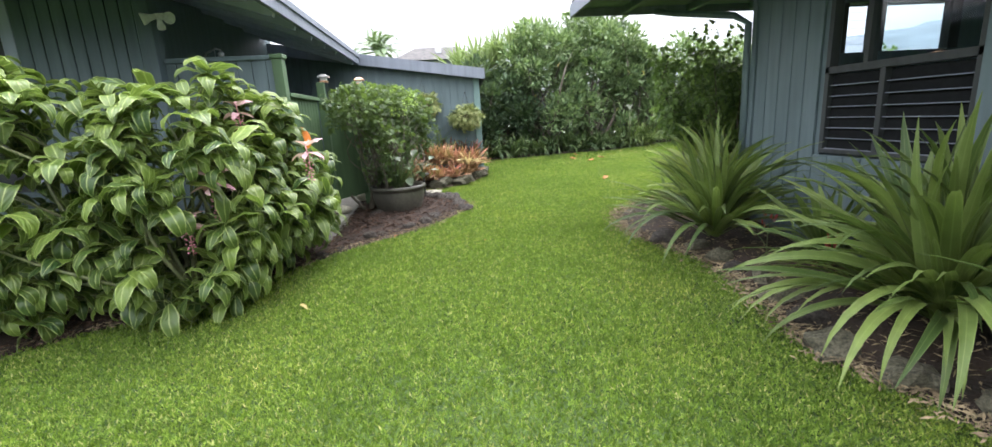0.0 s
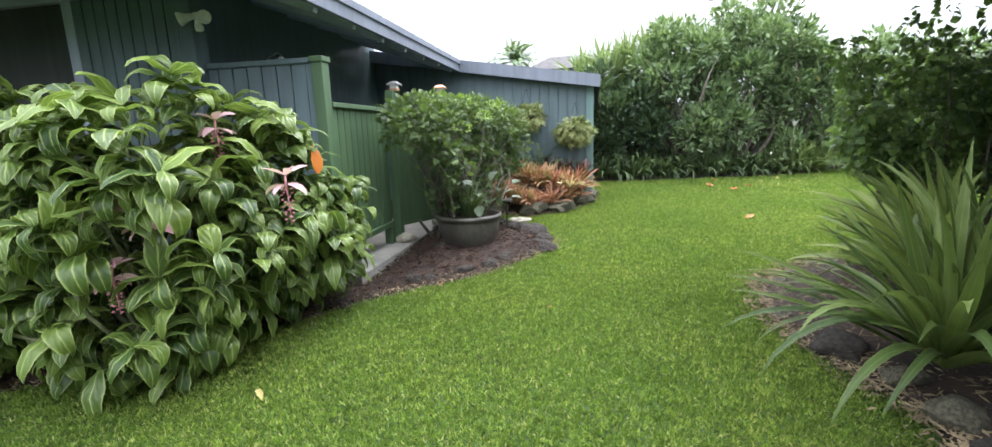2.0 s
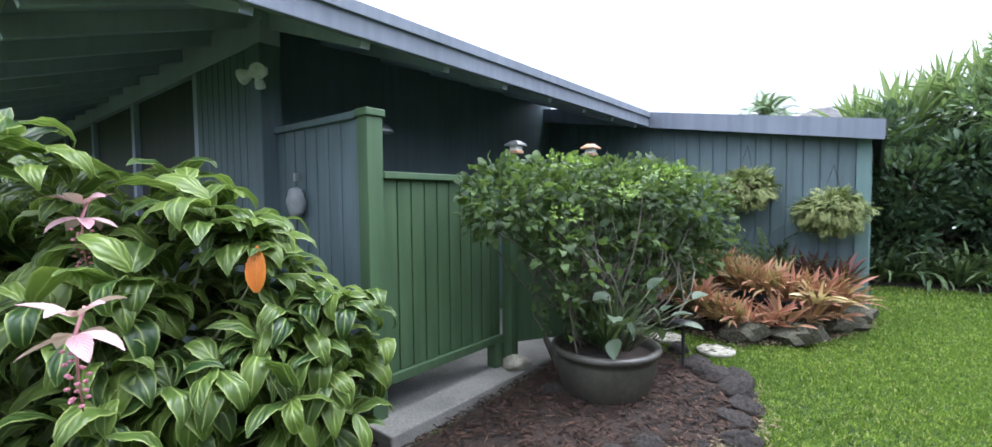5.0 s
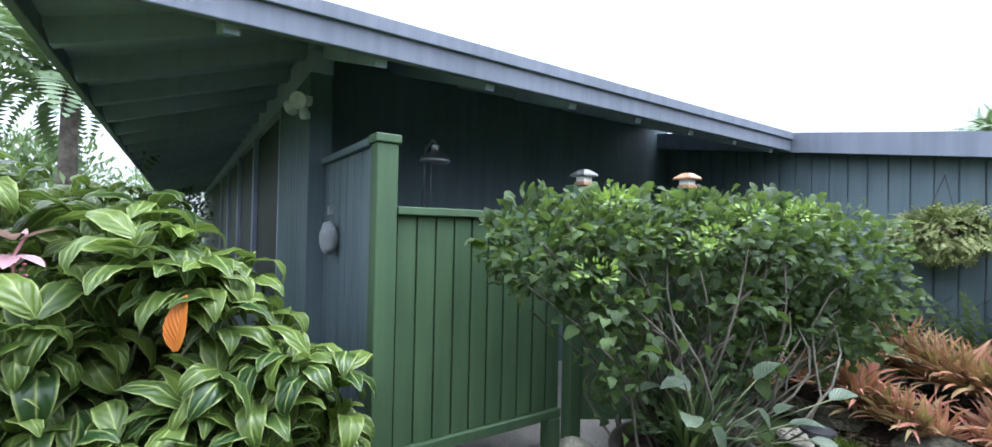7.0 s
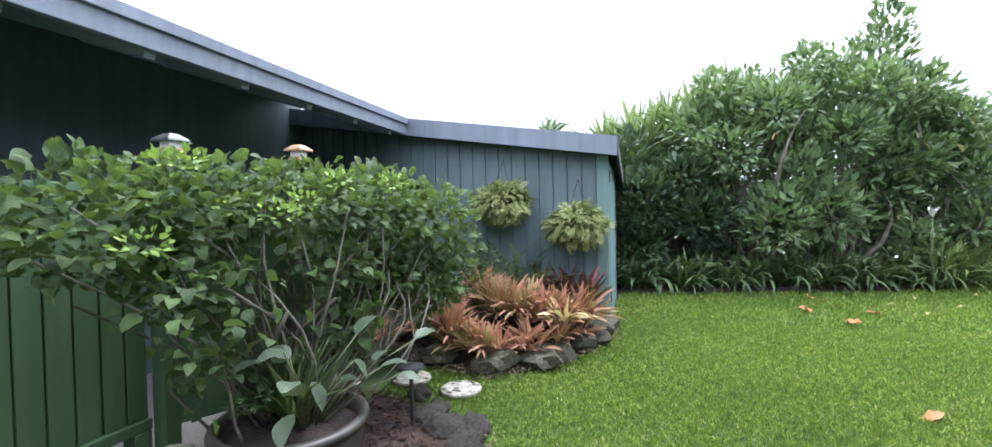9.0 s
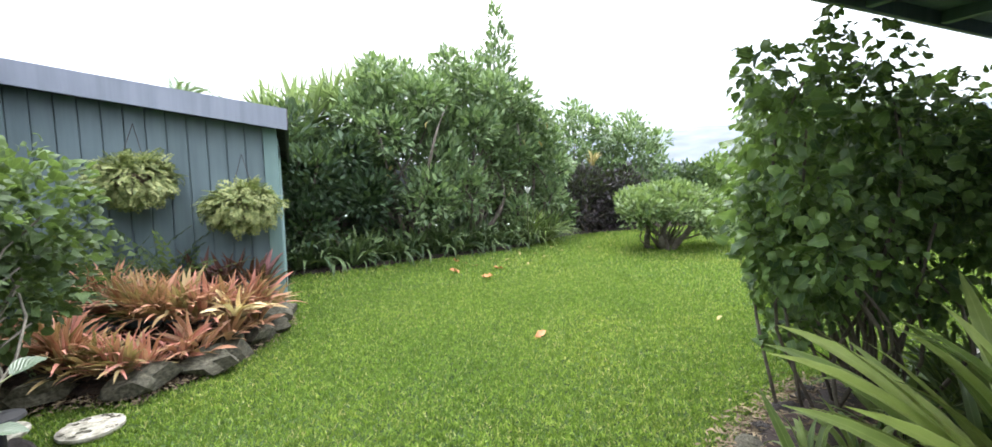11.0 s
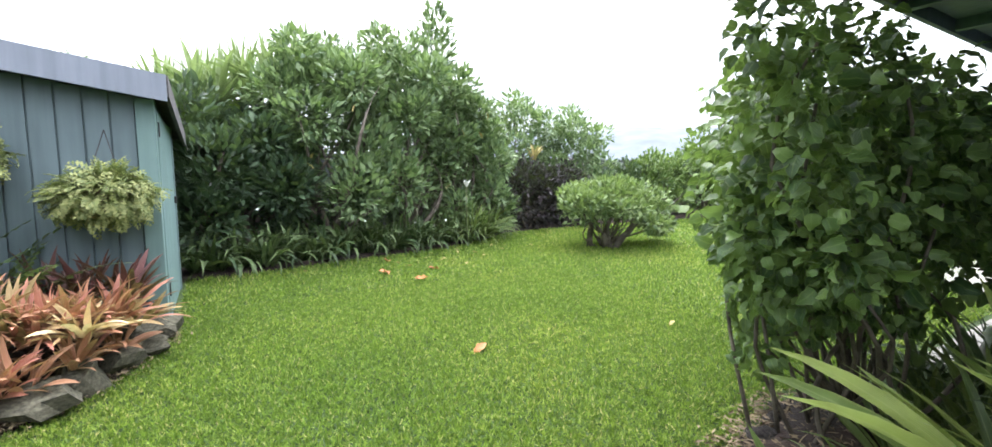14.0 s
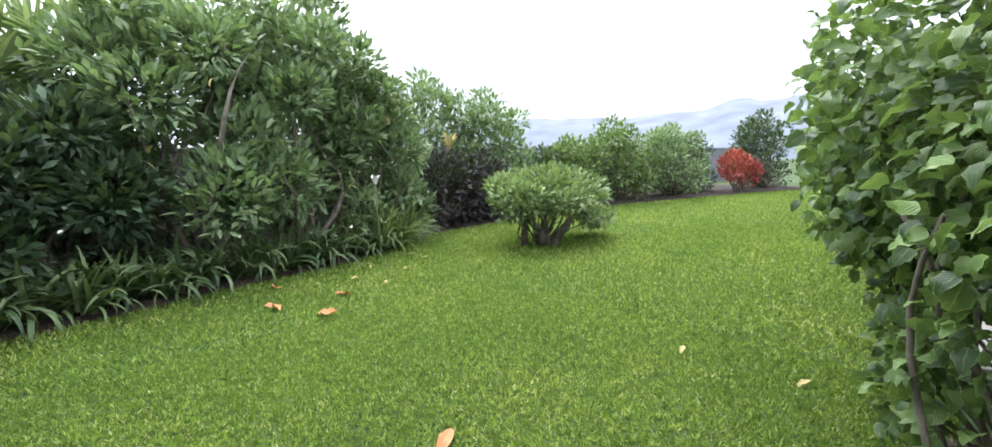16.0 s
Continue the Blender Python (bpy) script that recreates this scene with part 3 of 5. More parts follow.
bm.faces.new((lo[3], lo[2], lo[1], lo[0]))
bm.faces.new((lo[5], lo[4], lo[3], lo[0]))
part("roof", bm, M_ROOF, house, "dark shingle hipped roof")
bm = bmesh.new()
v = [bm.verts.new(p) for p in [(EX, EY, EZ + 0.075), (EX, far_y, EZ + 0.075), (rx, far_y, rise(5) + 0.075), (rx, ry, rise(5) + 0.075), (far_x, ry, rise(5) + 0.075), (far_x, EY, EZ + 0.075)]]
bm.faces.new((v[3], v[2], v[1], v[0]))
bm.faces.new((v[5], v[4], v[3], v[0]))
part("soffit", bm, M_SOFFIT, house, "dark boarded underside of the eaves")
part("fascia", box(EX - 0.02, EX + 0.03, EY - 0.03, far_y, EZ - 0.02, EZ + 0.15, 0.006), M_FASCIA, house, "grey-violet fascia board")
part("fascia", box(far_x, EX - 0.021, EY - 0.03, EY + 0.02, EZ - 0.02, EZ + 0.15, 0.006), M_FASCIA, house, "grey-violet fascia board")
part("drip_edge", box(EX + 0.031, EX + 0.055, EY - 0.055, far_y, EZ + 0.105, EZ + 0.185, 0.005), M_FASCIA, house)
part("drip_edge", box(far_x, EX + 0.03, EY - 0.055, EY - 0.031, EZ + 0.105, EZ + 0.185, 0.005), M_FASCIA, house)


def rafter(parent, x, y, dx, dy, length, name="rafter"):
    bm = box(-0.035, 0.035, 0, length, -0.07, 0.07, 0.004)
    d = Vector((dx, dy, P0)).normalized()
    side = Vector((dy, -dx, 0)).normalized()
    m = Matrix((( side.x, d.x, side.cross(d).x, x), (side.y, d.y, side.cross(d).y, y), (side.z, d.z, side.cross(d).z, EZ + 0.015), (0, 0, 0, 1)))
    bm.transform(m)
    part(name, bm, M_SOFFIT, parent)


for i in range(29):
    rafter(house, EX - 0.8 - i * 0.72, EY + 0.03, 0, 1, min(3.0, 0.9 + i * 0.72))
for i in range(8):
    rafter(house, EX - 0.03, EY + 0.8 + i * 0.72, -1, 0, min(3.0, 0.9 + i * 0.72))
# walls of the house
HY, HX = 5.46, -3.42
part("wall", box(HX - 0.12, HX, HY + 0.1, 10.4, 0.1, 3.27), M_PAINT, house)
boards("wall_board", house, -4.25, -3.08, HY, 0.12, 2.948, M_PAINT, 0.135)
part("corner_post", box(-3.08, -2.93, HY - 0.03, HY + 0.14, 0.1, 2.95, 0.008), M_PAINT, house)
part("wall_panel", box(-4.25, -3.08, HY + 0.004, HY + 0.1, 0.1, 2.95), M_PAINT, house)
part("wall", box(-24, -4.26, HY, HY + 0.12, 0.1, 1.0), M_PAINT, house)
# added solid sheet; its dark colour stands in for the shade inside the lanai
part("screen", box(-24, -4.26, HY + 0.05, HY + 0.09, 1.0, 2.95), M_TRIM, house, "solid dark panel standing in for the shaded lanai opening")
part("wall_head", box(-24, -2.93, HY + 0.0, HY + 0.12, 3.121, 3.24), M_SOFFIT, house)
part("beam", box(-24, -2.93, HY - 0.02, HY + 0.14, 2.95, 3.12, 0.006), M_SOFFIT, house)
for px in (-4.32, -6.4, -8.5, -10.6, -12.7):
    part("post", box(px - 0.06, px + 0.06, HY - 0.01, HY + 0.11, 1.0, 2.95, 0.005), M_SOFFIT, house)

# ---- green shower fence ----
fence = thing("shower_fence", -0.04, -0.05, 0, "green board shower screen with tall corner post", "fence")
part("corner_post", box(-1.80, -1.69, 5.585, 5.71, 0.12, 2.262, 0.008), M_GREEN, fence)
part("post_cap", box(-1.812, -1.675, 5.572, 5.722, 2.262, 2.312, 0.008), M_GREEN, fence)
part("cap_rail", box(-3.40, -1.813, 5.575, 5.70, 2.255, 2.305, 0.008), M_PAINT, fence)
part("corner_strip", box(-1.86, -1.801, 5.600, 5.628, 0.12, 2.254, 0.004), M_PAINT, fence)
part("panel_core", box(-3.40, -1.801, 5.63, 5.66, 0.3, 2.255), M_PAINT, fence)
boards("board", fence, -3.40, -1.862, 5.629, 0.3, 2.253, M_PAINT, 0.155)
part("top_rail", box(-1.79, -1.68, 5.711, 6.97, 1.865, 1.912, 0.006), M_GREEN, fence)
part("bottom_rail", box(-1.785, -1.695, 5.711, 6.97, 0.47, 0.535, 0.006), M_GREEN, fence)
part("panel_core", box(-1.77, -1.745, 5.711, 6.97, 0.535, 1.865), M_GREEN, fence)
boards("board", fence, 5.72, 6.97, -1.7445, 0.537, 1.863, M_GREEN, 0.125, "y", 0.012, 0.02)
part("fence_leg", box(-1.79, -1.69, 6.86, 6.96, 0.15, 0.469, 0.006), M_GREEN, fence)
for cx, cy, mat, lab in ((-1.71, 6.99, M_METAL, "grey metal post cap light"), (-1.34, 7.67, M_COPPER, "copper-topped post cap light")):
    part("post", box(cx - 0.01, cx + 0.09, cy, cy + 0.10, 0.15, 2.12, 0.005), M_GREEN, fence)
    lamp = thing("post_light", cx + 0.04, cy + 0.05, 2.12, "square solar cap light on a green post", "lamp", "post cap lights")
    lamp.scale = (0.8, 0.8, 0.9)
    part("collar", box(-0.062, 0.062, -0.062, 0.062, 0.0, 0.03, 0.004), M_COPPER, lamp)
    part("lens", box(-0.05, 0.05, -0.05, 0.05, 0.03, 0.075, 0.004), M_WHITE, lamp, "cloudy white lens")
    bm = lathe([(0.125, 0.075), (0.125, 0.088), (0.05, 0.125), (0.012, 0.128)], 4)
    bm.transform(pose(0, 0, 0, 0, 0, 45))
    part("cap", bm, mat, lamp, lab)
bm = box(0, 0.80, -0.02, 0.02, 0.45, 1.88, 0.004)
bm.transform(pose(-1.69, 7.03, 0, 0, 0, 60))
part("gate", bm, M_GREEN, fence)
part("fence_panel", box(-1.36, -1.33, 7.73, 9.6, 0.4, 1.88), M_GREEN, fence)
tagged(link_mesh("shower_slab", box_me := bpy.data.meshes.new("shower_slab"), M_CONCRETE), "worn grey concrete slab under the shower", "slab", kind="structure")
bm = box(-3.4, -1.50, 5.50, 8.6, 0.02, 0.262, 0.012)
bm.to_mesh(box_me)
bm.free()

# ---- right house ----
WX = 3.60
rhouse = thing("garden_house", 0, 0, 0, "blue-grey board house with louvred window and eaves", "house")
part("wall", box(WX + 0.03, WX + 0.15, 4.30, 5.38, 0.0, 2.9), M_PAINT, rhouse)
boards("wall_board", rhouse, 4.36, 5.32, WX + 0.005, 0.02, 2.85, M_PAINT, 0.19, "y", 0.01, 0.024)
part("corner_board", box(WX - 0.02, WX + 0.12, 5.321, 5.40, 0.0, 2.85, 0.005), M_PAINT, rhouse)
part("wall", box(WX + 0.03, WX + 0.15, 2.92, 4.30, -0.05, 0.98), M_PAINT, rhouse)
boards("wall_board", rhouse, 2.86, 4.36, WX + 0.005, -0.02, 0.975, M_PAINT, 0.19, "y", 0.01, 0.024)
part("wall", box(WX + 0.03, WX + 0.15, -4.0, 2.92, -0.2, 2.9), M_PAINT, rhouse)
boards("wall_board", rhouse, -3.9, 2.74, WX + 0.005, -0.1, 2.85, M_PAINT, 0.19, "y", 0.01, 0.024)
part("window_post", box(WX - 0.015, WX + 0.1, 2.74, 2.93, -0.02, 2.85, 0.005), M_PAINT, rhouse)
part("wall", box(WX + 0.03, WX + 0.15, 2.92, 4.30, 2.55, 2.9), M_PAINT, rhouse)
part("wall", box(WX + 0.16, 6.1, 5.28, 5.385, 0.05, 2.02), M_PAINT, rhouse)
part("wall", box(WX + 0.16, 6.1, 5.28, 5.385, 2.56, 2.9), M_PAINT, rhouse)
for a, b in ((WX + 0.16, 4.66), (4.98, 5.13), (5.97, 6.1)):
    part("wall_pier", box(a, b, 5.28, 5.385, 2.02, 2.56), M_TRIM, rhouse)
part("window_pane", box(5.13, 5.97, 5.33, 5.335, 2.02, 2.56), M_GLASS, rhouse)
for k in range(6):
    bm = box(4.66, 4.98, -0.004, 0.004, -0.05, 0.05)
    bm.transform(pose(0, 5.33, 2.07 + k * 0.088, 25))
    part("louvre", bm, M_GLASS, rhouse)
part("wall", box(9.4, 9.52, -4.0, 5.3, -0.2, 2.9), M_PAINT, rhouse)
part("floor", box(WX + 0.16, 9.4, -4, 5.27, -0.1, 0.12), M_CONCRETE, rhouse)
part("wall", box(8.2, 8.32, 5.31, 6.72, 0.05, 2.85), M_PAINT, rhouse)
part("wall", box(8.2, 12.0, 6.721, 6.82, 0.05, 2.81), M_PAINT, rhouse)
part("wall", box(6.1, 8.2, 5.28, 5.385, 0.05, 2.85), M_PAINT, rhouse)
RX, RY, RZ = 1.85, 6.85, 2.86
roof = part("roof", slab([(RX, -6, RZ + 0.17), (12.5, -6, RZ + 0.17), (12.5, RY, RZ + 0.17), (RX, RY, RZ + 0.17)], 0.06), M_ROOF, rhouse)
part("soffit", box(RX + 0.03, 12.4, -5.9, RY - 0.03, RZ + 0.06, RZ + 0.10), M_PAINT, rhouse, "dark underside of the eaves")
part("fascia", box(RX - 0.02, 12.5, RY - 0.02, RY + 0.02, RZ - 0.04, RZ + 0.13, 0.005), M_FASCIA, rhouse)
part("fascia", box(RX - 0.02, RX + 0.02, -6, RY - 0.021, RZ - 0.04, RZ + 0.13, 0.005), M_FASCIA, rhouse)
for i in range(9):
    part("rafter", box(RX + 0.7 + i * 0.95, RX + 0.77 + i * 0.95, 3.0, RY - 0.03, RZ - 0.03, RZ + 0.06, 0.004), M_PAINT, rhouse)
dn = link_mesh("downspout", tubes([[((3.05, RY - 0.05, RZ - 0.02), 0.04), ((3.2, RY - 0.3, RZ - 0.10), 0.04), ((3.48, 5.6, RZ - 0.33), 0.04), ((3.55, 5.43, RZ - 0.45), 0.04), ((3.56, 5.42, 0.15), 0.04)]], 8), M_PAINT, rhouse, "painted downspout")


# jalousie window in the garden wall
win = thing("window_jalousie", WX, 3.6, 0.98, "dark framed louvre window below a fixed pane", "window", rz=0)
win["kind"] = "structure"
W0, W1 = 2.935, 4.295
for y0, y1, z0, z1 in ((W0, W1, 1.0, 1.04), (W0, W1, 1.735, 1.80), (W0, W1, 2.48, 2.55), (W0, W0 + 0.05, 1.04, 2.48), (W1 - 0.05, W1, 1.04, 2.48), (3.66, 3.71, 1.04, 1.735), (3.84, 3.89, 1.80, 2.48)):
    bm = box(0.01, 0.10, y0 - 3.6, y1 - 3.6, z0 - 0.98, z1 - 0.98, 0.004)
    part("frame", bm, M_TRIM, win)
for k in range(7):
    z = 1.09 + k * 0.097
    for y0, y1 in ((W0 + 0.06, 3.65), (3.72, W1 - 0.06)):
        bm = box(-0.004, 0.004, y0 - 3.6, y1 - 3.6, -0.052, 0.052, 0.002)
        bm.transform(pose(0.055, 0, z - 0.98, 0, 12, 0))
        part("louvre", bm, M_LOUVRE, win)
        bm = box(0.0, 0.008, y0 - 3.6, y1 - 3.6, -0.004, 0.004, 0.001)
        bm.transform(pose(0.02, 0, z - 0.98 - 0.045))
        part("louvre_edge", bm, M_FASCIA, win)
pane = part("pane", box(0.05, 0.055, W0 + 0.05 - 3.6, 3.84 - 3.6, 0.82, 1.5), M_GLASS, win)
pane.visible_shadow = False
inside_box = part("storage_box", box(4.3, 5.0, 3.2, 4.6, 0.13, 1.75, 0.01), M_BOARD_BROWN)
tagged(inside_box, "brown box behind the louvre window", "box")
# white framed windows of the far wing
for z0, z1 in ((2.45, 2.78), (1.0, 2.34)):
    w2 = thing("window_white", 8.18, 6.10, z0, "white framed window in the blue-grey wall", "window", "white windows")
    w2["kind"] = "structure"
    for y0, y1, a, b in ((-0.55, 0.48, 0, 0.05), (-0.55, 0.48, z1 - z0 - 0.05, z1 - z0), (-0.55, -0.50, 0.05, z1 - z0 - 0.05), (0.43, 0.48, 0.05, z1 - z0 - 0.05)):
        part("frame", box(-0.02, 0.015, y0, y1, a, b, 0.004), M_WHITE, w2)
    part("pane", box(0.0, 0.005, -0.50, 0.43, 0.05, z1 - z0 - 0.05), M_SMOKE, w2)

# ---- plants ----
def blob_points(n, centre, radii, rng, shell=0.55, low=-1.0):
    """Points in the outer part of a lumpy ellipsoid, and the way outwards."""
    D = unit(rng.normal(size=(n * 3, 3)))
    D = D[D[:, 2] > low][:n]
    lump = np.array([1 + 0.28 * noise.noise(Vector(d) * 1.8 + Vector(centre)) + 0.14 * noise.noise(Vector(d) * 5 + Vector(centre)) for d in D])
    r = (shell + (1 - shell) * rng.random(len(D)) ** 0.6) * lump
    return np.array(centre) + D * r[:, None] * np.array(radii), D


def limbs(base, tips, rng, r0=0.03, r1=0.006, sag=0.15, segments=7):
    paths = []
    for t in tips:
        b = Vector(base) + Vector((rng.normal(0, r0 * 1.5), rng.normal(0, r0 * 1.5), 0))
        t = Vector(t)
        path = []
        j = 0.10 * (t - b).length
        bow = Vector((rng.normal(0, j), rng.normal(0, j), rng.normal(0, j * 0.4)))
        kink = Vector((rng.normal(0, j), rng.normal(0, j), 0)) * 0.4
        for k in range(segments + 1):
            s = k / segments
            p = b.lerp(t, s)
            p.z = b.z + (t.z - b.z) * (s ** (1 - sag))
            p += bow * math.sin(math.pi * s) + kink * math.sin(2 * math.pi * s)
            path.append((p, r0 + (r1 - r0) * s))
        paths.append(path)
    return tubes(paths)


def shrub(name, label, x, y, lumps, shapes, material, leaves, rng, group="", stems=14, stem_mat=None, r0=0.03, single=0, lift=0.35, toward=None, category="shrub", roll=0.5):
    """A bush: stems from its foot to the crown, and a crown of leaves in several lumps of (centre, radii)."""
    z = ground_z(x, y)
    ob = thing(name, x, y, z + 0.02, label, category, group)
    C = [np.array(c) - (0, 0, 0) for c, _ in lumps]
    vol = np.array([r[0] * r[1] + r[1] * r[2] + r[0] * r[2] for _, r in lumps])
    P, D = [], []
    for (c, r), w in zip(lumps, vol / vol.sum()):
        p, d = blob_points(int(leaves * w), c, r, rng, 0.45)
        P.append(p); D.append(d)
    P, D = np.vstack(P), np.vstack(D)
    keep = P[:, 2] > 0.04
    P, D = P[keep], D[keep]
    aim = unit(D * 0.9 + np.array([0, 0, lift]) + rng.normal(0, 0.45, D.shape))
    S = rng.uniform(0.7, 1.2, len(P))
    tips = P[rng.choice(len(P), stems, replace=False)] * 0.93
    link_mesh("branching", limbs((0, 0, -0.05), tips, rng, r0), stem_mat or M_BARK, ob)["kind"] = "stuff"
    if single:
        score = P @ np.array([toward[0], toward[1], 0.15]) if toward is not None else P[:, 2]
        order = np.argsort(-(score + rng.normal(0, 0.15, len(P))))
        a, b = order[:single], order[single:]
        leaf_objects("leaf", shared("leaf", shapes, material), P[a], aim[a], S[a], rng, ob, roll)
    else:
        b = np.arange(len(P))
    leaf_cloud("crown", shapes, P[b], aim[b], S[b], rng, material, ob, roll=roll)
    return ob


def strap_plant(name, label, x, y, n, length, width, material, rng, group="", spread=1.1, z=None, droop=1.3, category="plant", single=True, size=(0.65, 1.1)):
    ob = thing(name, x, y, (ground_z(x, y) if z is None else z) + 0.02, label, category, group)
    shapes = [leaf_shape(length, width, 9, droop * k, 0.35, "strap", 0.05, 0.25, tw) for k, tw in ((0.5, 0.3), (0.9, -0.4), (1.3, 0.6), (1.0, -0.9), (1.7, 0.2))]
    a = rng.uniform(0, 2 * math.pi, n)
    e = np.pi / 2 - spread * rng.random(n) ** 0.7
    D = np.stack([np.cos(a) * np.cos(e), np.sin(a) * np.cos(e), np.sin(e)], 1)
    P = np.stack([np.cos(a) * 0.05, np.sin(a) * 0.05, rng.uniform(0, 0.10, n)], 1)
    S = rng.uniform(size[0], size[1], n)
    if single:
        leaf_objects("leaf", shared("leaf", shapes, material), P, D, S, rng, ob, 0.15)
    else:
        leaf_cloud("foliage", shapes, P, D, S, rng, material, ob, roll=0.15)
    return ob


rng = np.random.default_rng(11)
OVAL = [leaf_shape(0.11, 0.055, 4, d, 0.3, "oval") for d in (0.3, 0.8, 1.2)]
OVAL_L = [leaf_shape(0.16, 0.07, 2, d, 0.3, "oval") for d in (0.3, 0.8, 1.2)]
TOOTH = [leaf_shape(s, s * 0.72, 6, d, 0.34, "tooth", 0.12) for s, d in ((0.05, 0.6), (0.075, 1.1), (0.092, 1.7), (0.065, 2.2))]
ROUND = [leaf_shape(s, s * 0.74, 4, d, 0.22, "tooth", 0.14) for s, d in ((0.05, 0.7), (0.07, 1.3), (0.095, 1.9), (0.065, 2.4))]
BROAD = [leaf_shape(0.30, 0.112, 8, d, f, "oval", 0.12, 0.45, tw) for d, f, tw in ((1.9, -0.25, 0.2), (2.6, -0.35, -0.3), (3.2, -0.2, 0.4), (3.6, 0.15, -0.2))]

# broad-leaved pink-flowered bush
med = thing("medinilla_bush", -2.2, 3.95, ground_z(0, 3.95), "large broad-leaved bush hung with pink flower clusters", "bush")
lumps = [((0.15, -0.05, 1.05), (0.78, 0.62, 0.92)), ((0.42, 0.5, 1.2), (0.45, 0.5, 0.68)), ((-0.75, -0.2, 1.05), (0.75, 0.6, 0.97)), ((0.55, 0.72, 0.95), (0.42, 0.55, 0.72)), ((-1.7, -0.05, 1.0), (0.85, 0.65, 1.0)), ((-2.9, 0.2, 1.0), (0.95, 0.75, 1.0)), ((0.0, -0.08, 0.48), (0.68, 0.45, 0.40)), ((-0.95, -0.25, 0.45), (0.9, 0.48, 0.42)), ((0.35, 0.45, 0.5), (0.34, 0.42, 0.36)), ((0.72, 1.15, 0.78), (0.26, 0.28, 0.46))]
nodes_p, nodes_d = [], []
for (c, r), k in zip(lumps, (100, 50, 85, 55, 60, 55, 60, 60, 30, 26)):
    p, d = blob_points(k, c, r, rng, 0.72)
    nodes_p.append(p); nodes_d.append(d)
NP, ND = np.vstack(nodes_p), np.vstack(nodes_d)
ok = NP[:, 2] > 0.12
NP, ND = NP[ok], ND[ok]
FLOWERS = [(-1.70, 4.14, 1.66, 1.0), (-1.74, 3.60, 1.14, 1.3), (-1.16, 4.02, 1.31, 1.15), (-1.92, 3.50, 0.86, 1.0)]
for fx, fy, fz, _ in FLOWERS + [(-1.33, 4.60, 1.42, 1.0)]:
    gap = np.min([np.linalg.norm(NP - (fx + 2.2 + 0.10 * k, fy - 3.95 - 0.16 * k, fz - ground_z(0, 3.95) - 0.05 + 0.02 * k), axis=1) for k in range(4)], axis=0)
    NP, ND = NP[gap > 0.24], ND[gap > 0.24]
link_mesh("branching", limbs((0, 0, 0), NP[:330:6] * (0.92, 0.92, 0.95), rng, 0.018, 0.006), M_STEM, med)["kind"] = "stuff"
P, D = [], []
for p, d in zip(NP, ND):
    axis = unit(d * 0.8 + np.array([0, 0, 0.7]))
    u = unit(np.cross(axis, rng.normal(size=3)))
    w = np.cross(axis, u)
    for q in range(8):
        a = q * math.pi / 2 + (q // 4) * 0.7 + rng.normal(0, 0.2)
        P.append(p - axis * 0.07 * (q // 2) * 0.6)
        D.append(unit(axis * rng.uniform(-0.05, 0.45) + u * math.cos(a) + w * math.sin(a)))
P, D = np.array(P), np.array(D)
S = rng.uniform(0.65, 1.15, len(P))
front = np.argsort(-(P @ np.array([0.75, -0.55, 0.25]) + rng.normal(0, 0.2, len(P))))
leaf_objects("leaf", shared("leaf", BROAD, L_MED), P[front[:300]], D[front[:300]], S[front[:300]], rng, med, 0.2)
leaf_cloud("foliage", BROAD, P[front[300:]], D[front[300:]], S[front[300:]], rng, L_MED, med, roll=0.2)

# clipped shrub by the fence
hyd = shrub("clipped_shrub", "wide flat-topped green shrub on bare grey stems", -1.05, 7.25,
      [((-0.08, -0.5, 1.54), (0.40, 0.42, 0.28)), ((0.05, 0.1, 1.58), (0.46, 0.48, 0.28)), ((0.22, 0.7, 1.52), (0.48, 0.48, 0.34)), ((0.4, 1.2, 1.37), (0.45, 0.42, 0.42)), ((-0.12, -0.95, 1.49), (0.36, 0.38, 0.28)),
       ((0.40, 1.15, 0.98), (0.34, 0.38, 0.34)), ((0.25, 0.65, 1.10), (0.28, 0.28, 0.24)), ((0.12, -0.75, 1.18), (0.18, 0.26, 0.16)), ((0.3, 0.15, 1.16), (0.18, 0.26, 0.16)), ((0.1, -0.3, 0.56), (0.15, 0.15, 0.10)), ((0.38, 0.2, 0.80), (0.12, 0.16, 0.13)), ((0.2, -0.75, 0.85), (0.08, 0.1, 0.07))],
      ROUND, L_HYD, 5600, rng, stems=90, stem_mat=M_TWIG, r0=0.009, single=290, toward=(0.8, -0.4))
for k in range(9):
    a = k * 2.4
    link_mesh("limb", limbs((-0.17 + 0.03 * math.cos(a), -0.13 + 0.03 * math.sin(a), -0.04), [(0.03 + 0.36 * math.cos(a), -0.03 + 0.62 * math.sin(a), rng.uniform(0.95, 1.35))], rng, 0.024, 0.010), M_TWIG_DARK, hyd, "dark knotted limb")

# sparse leaves on the lower twigs
sp_p = np.stack([rng.uniform(-0.25, 0.5, 420), rng.uniform(-1.1, 1.3, 420), rng.uniform(0.45, 1.3, 420)], 1)
sp_p[:, :2] *= (0.35 + 0.5 * sp_p[:, 2:3]).clip(0, 1)
leaf_cloud("lower_leaves", ROUND, sp_p, unit(rng.normal(size=(420, 3)) + (0.3, 0, -0.3)), rng.uniform(0.7, 1.4, 420), rng, L_HYD, hyd, roll=0.8)

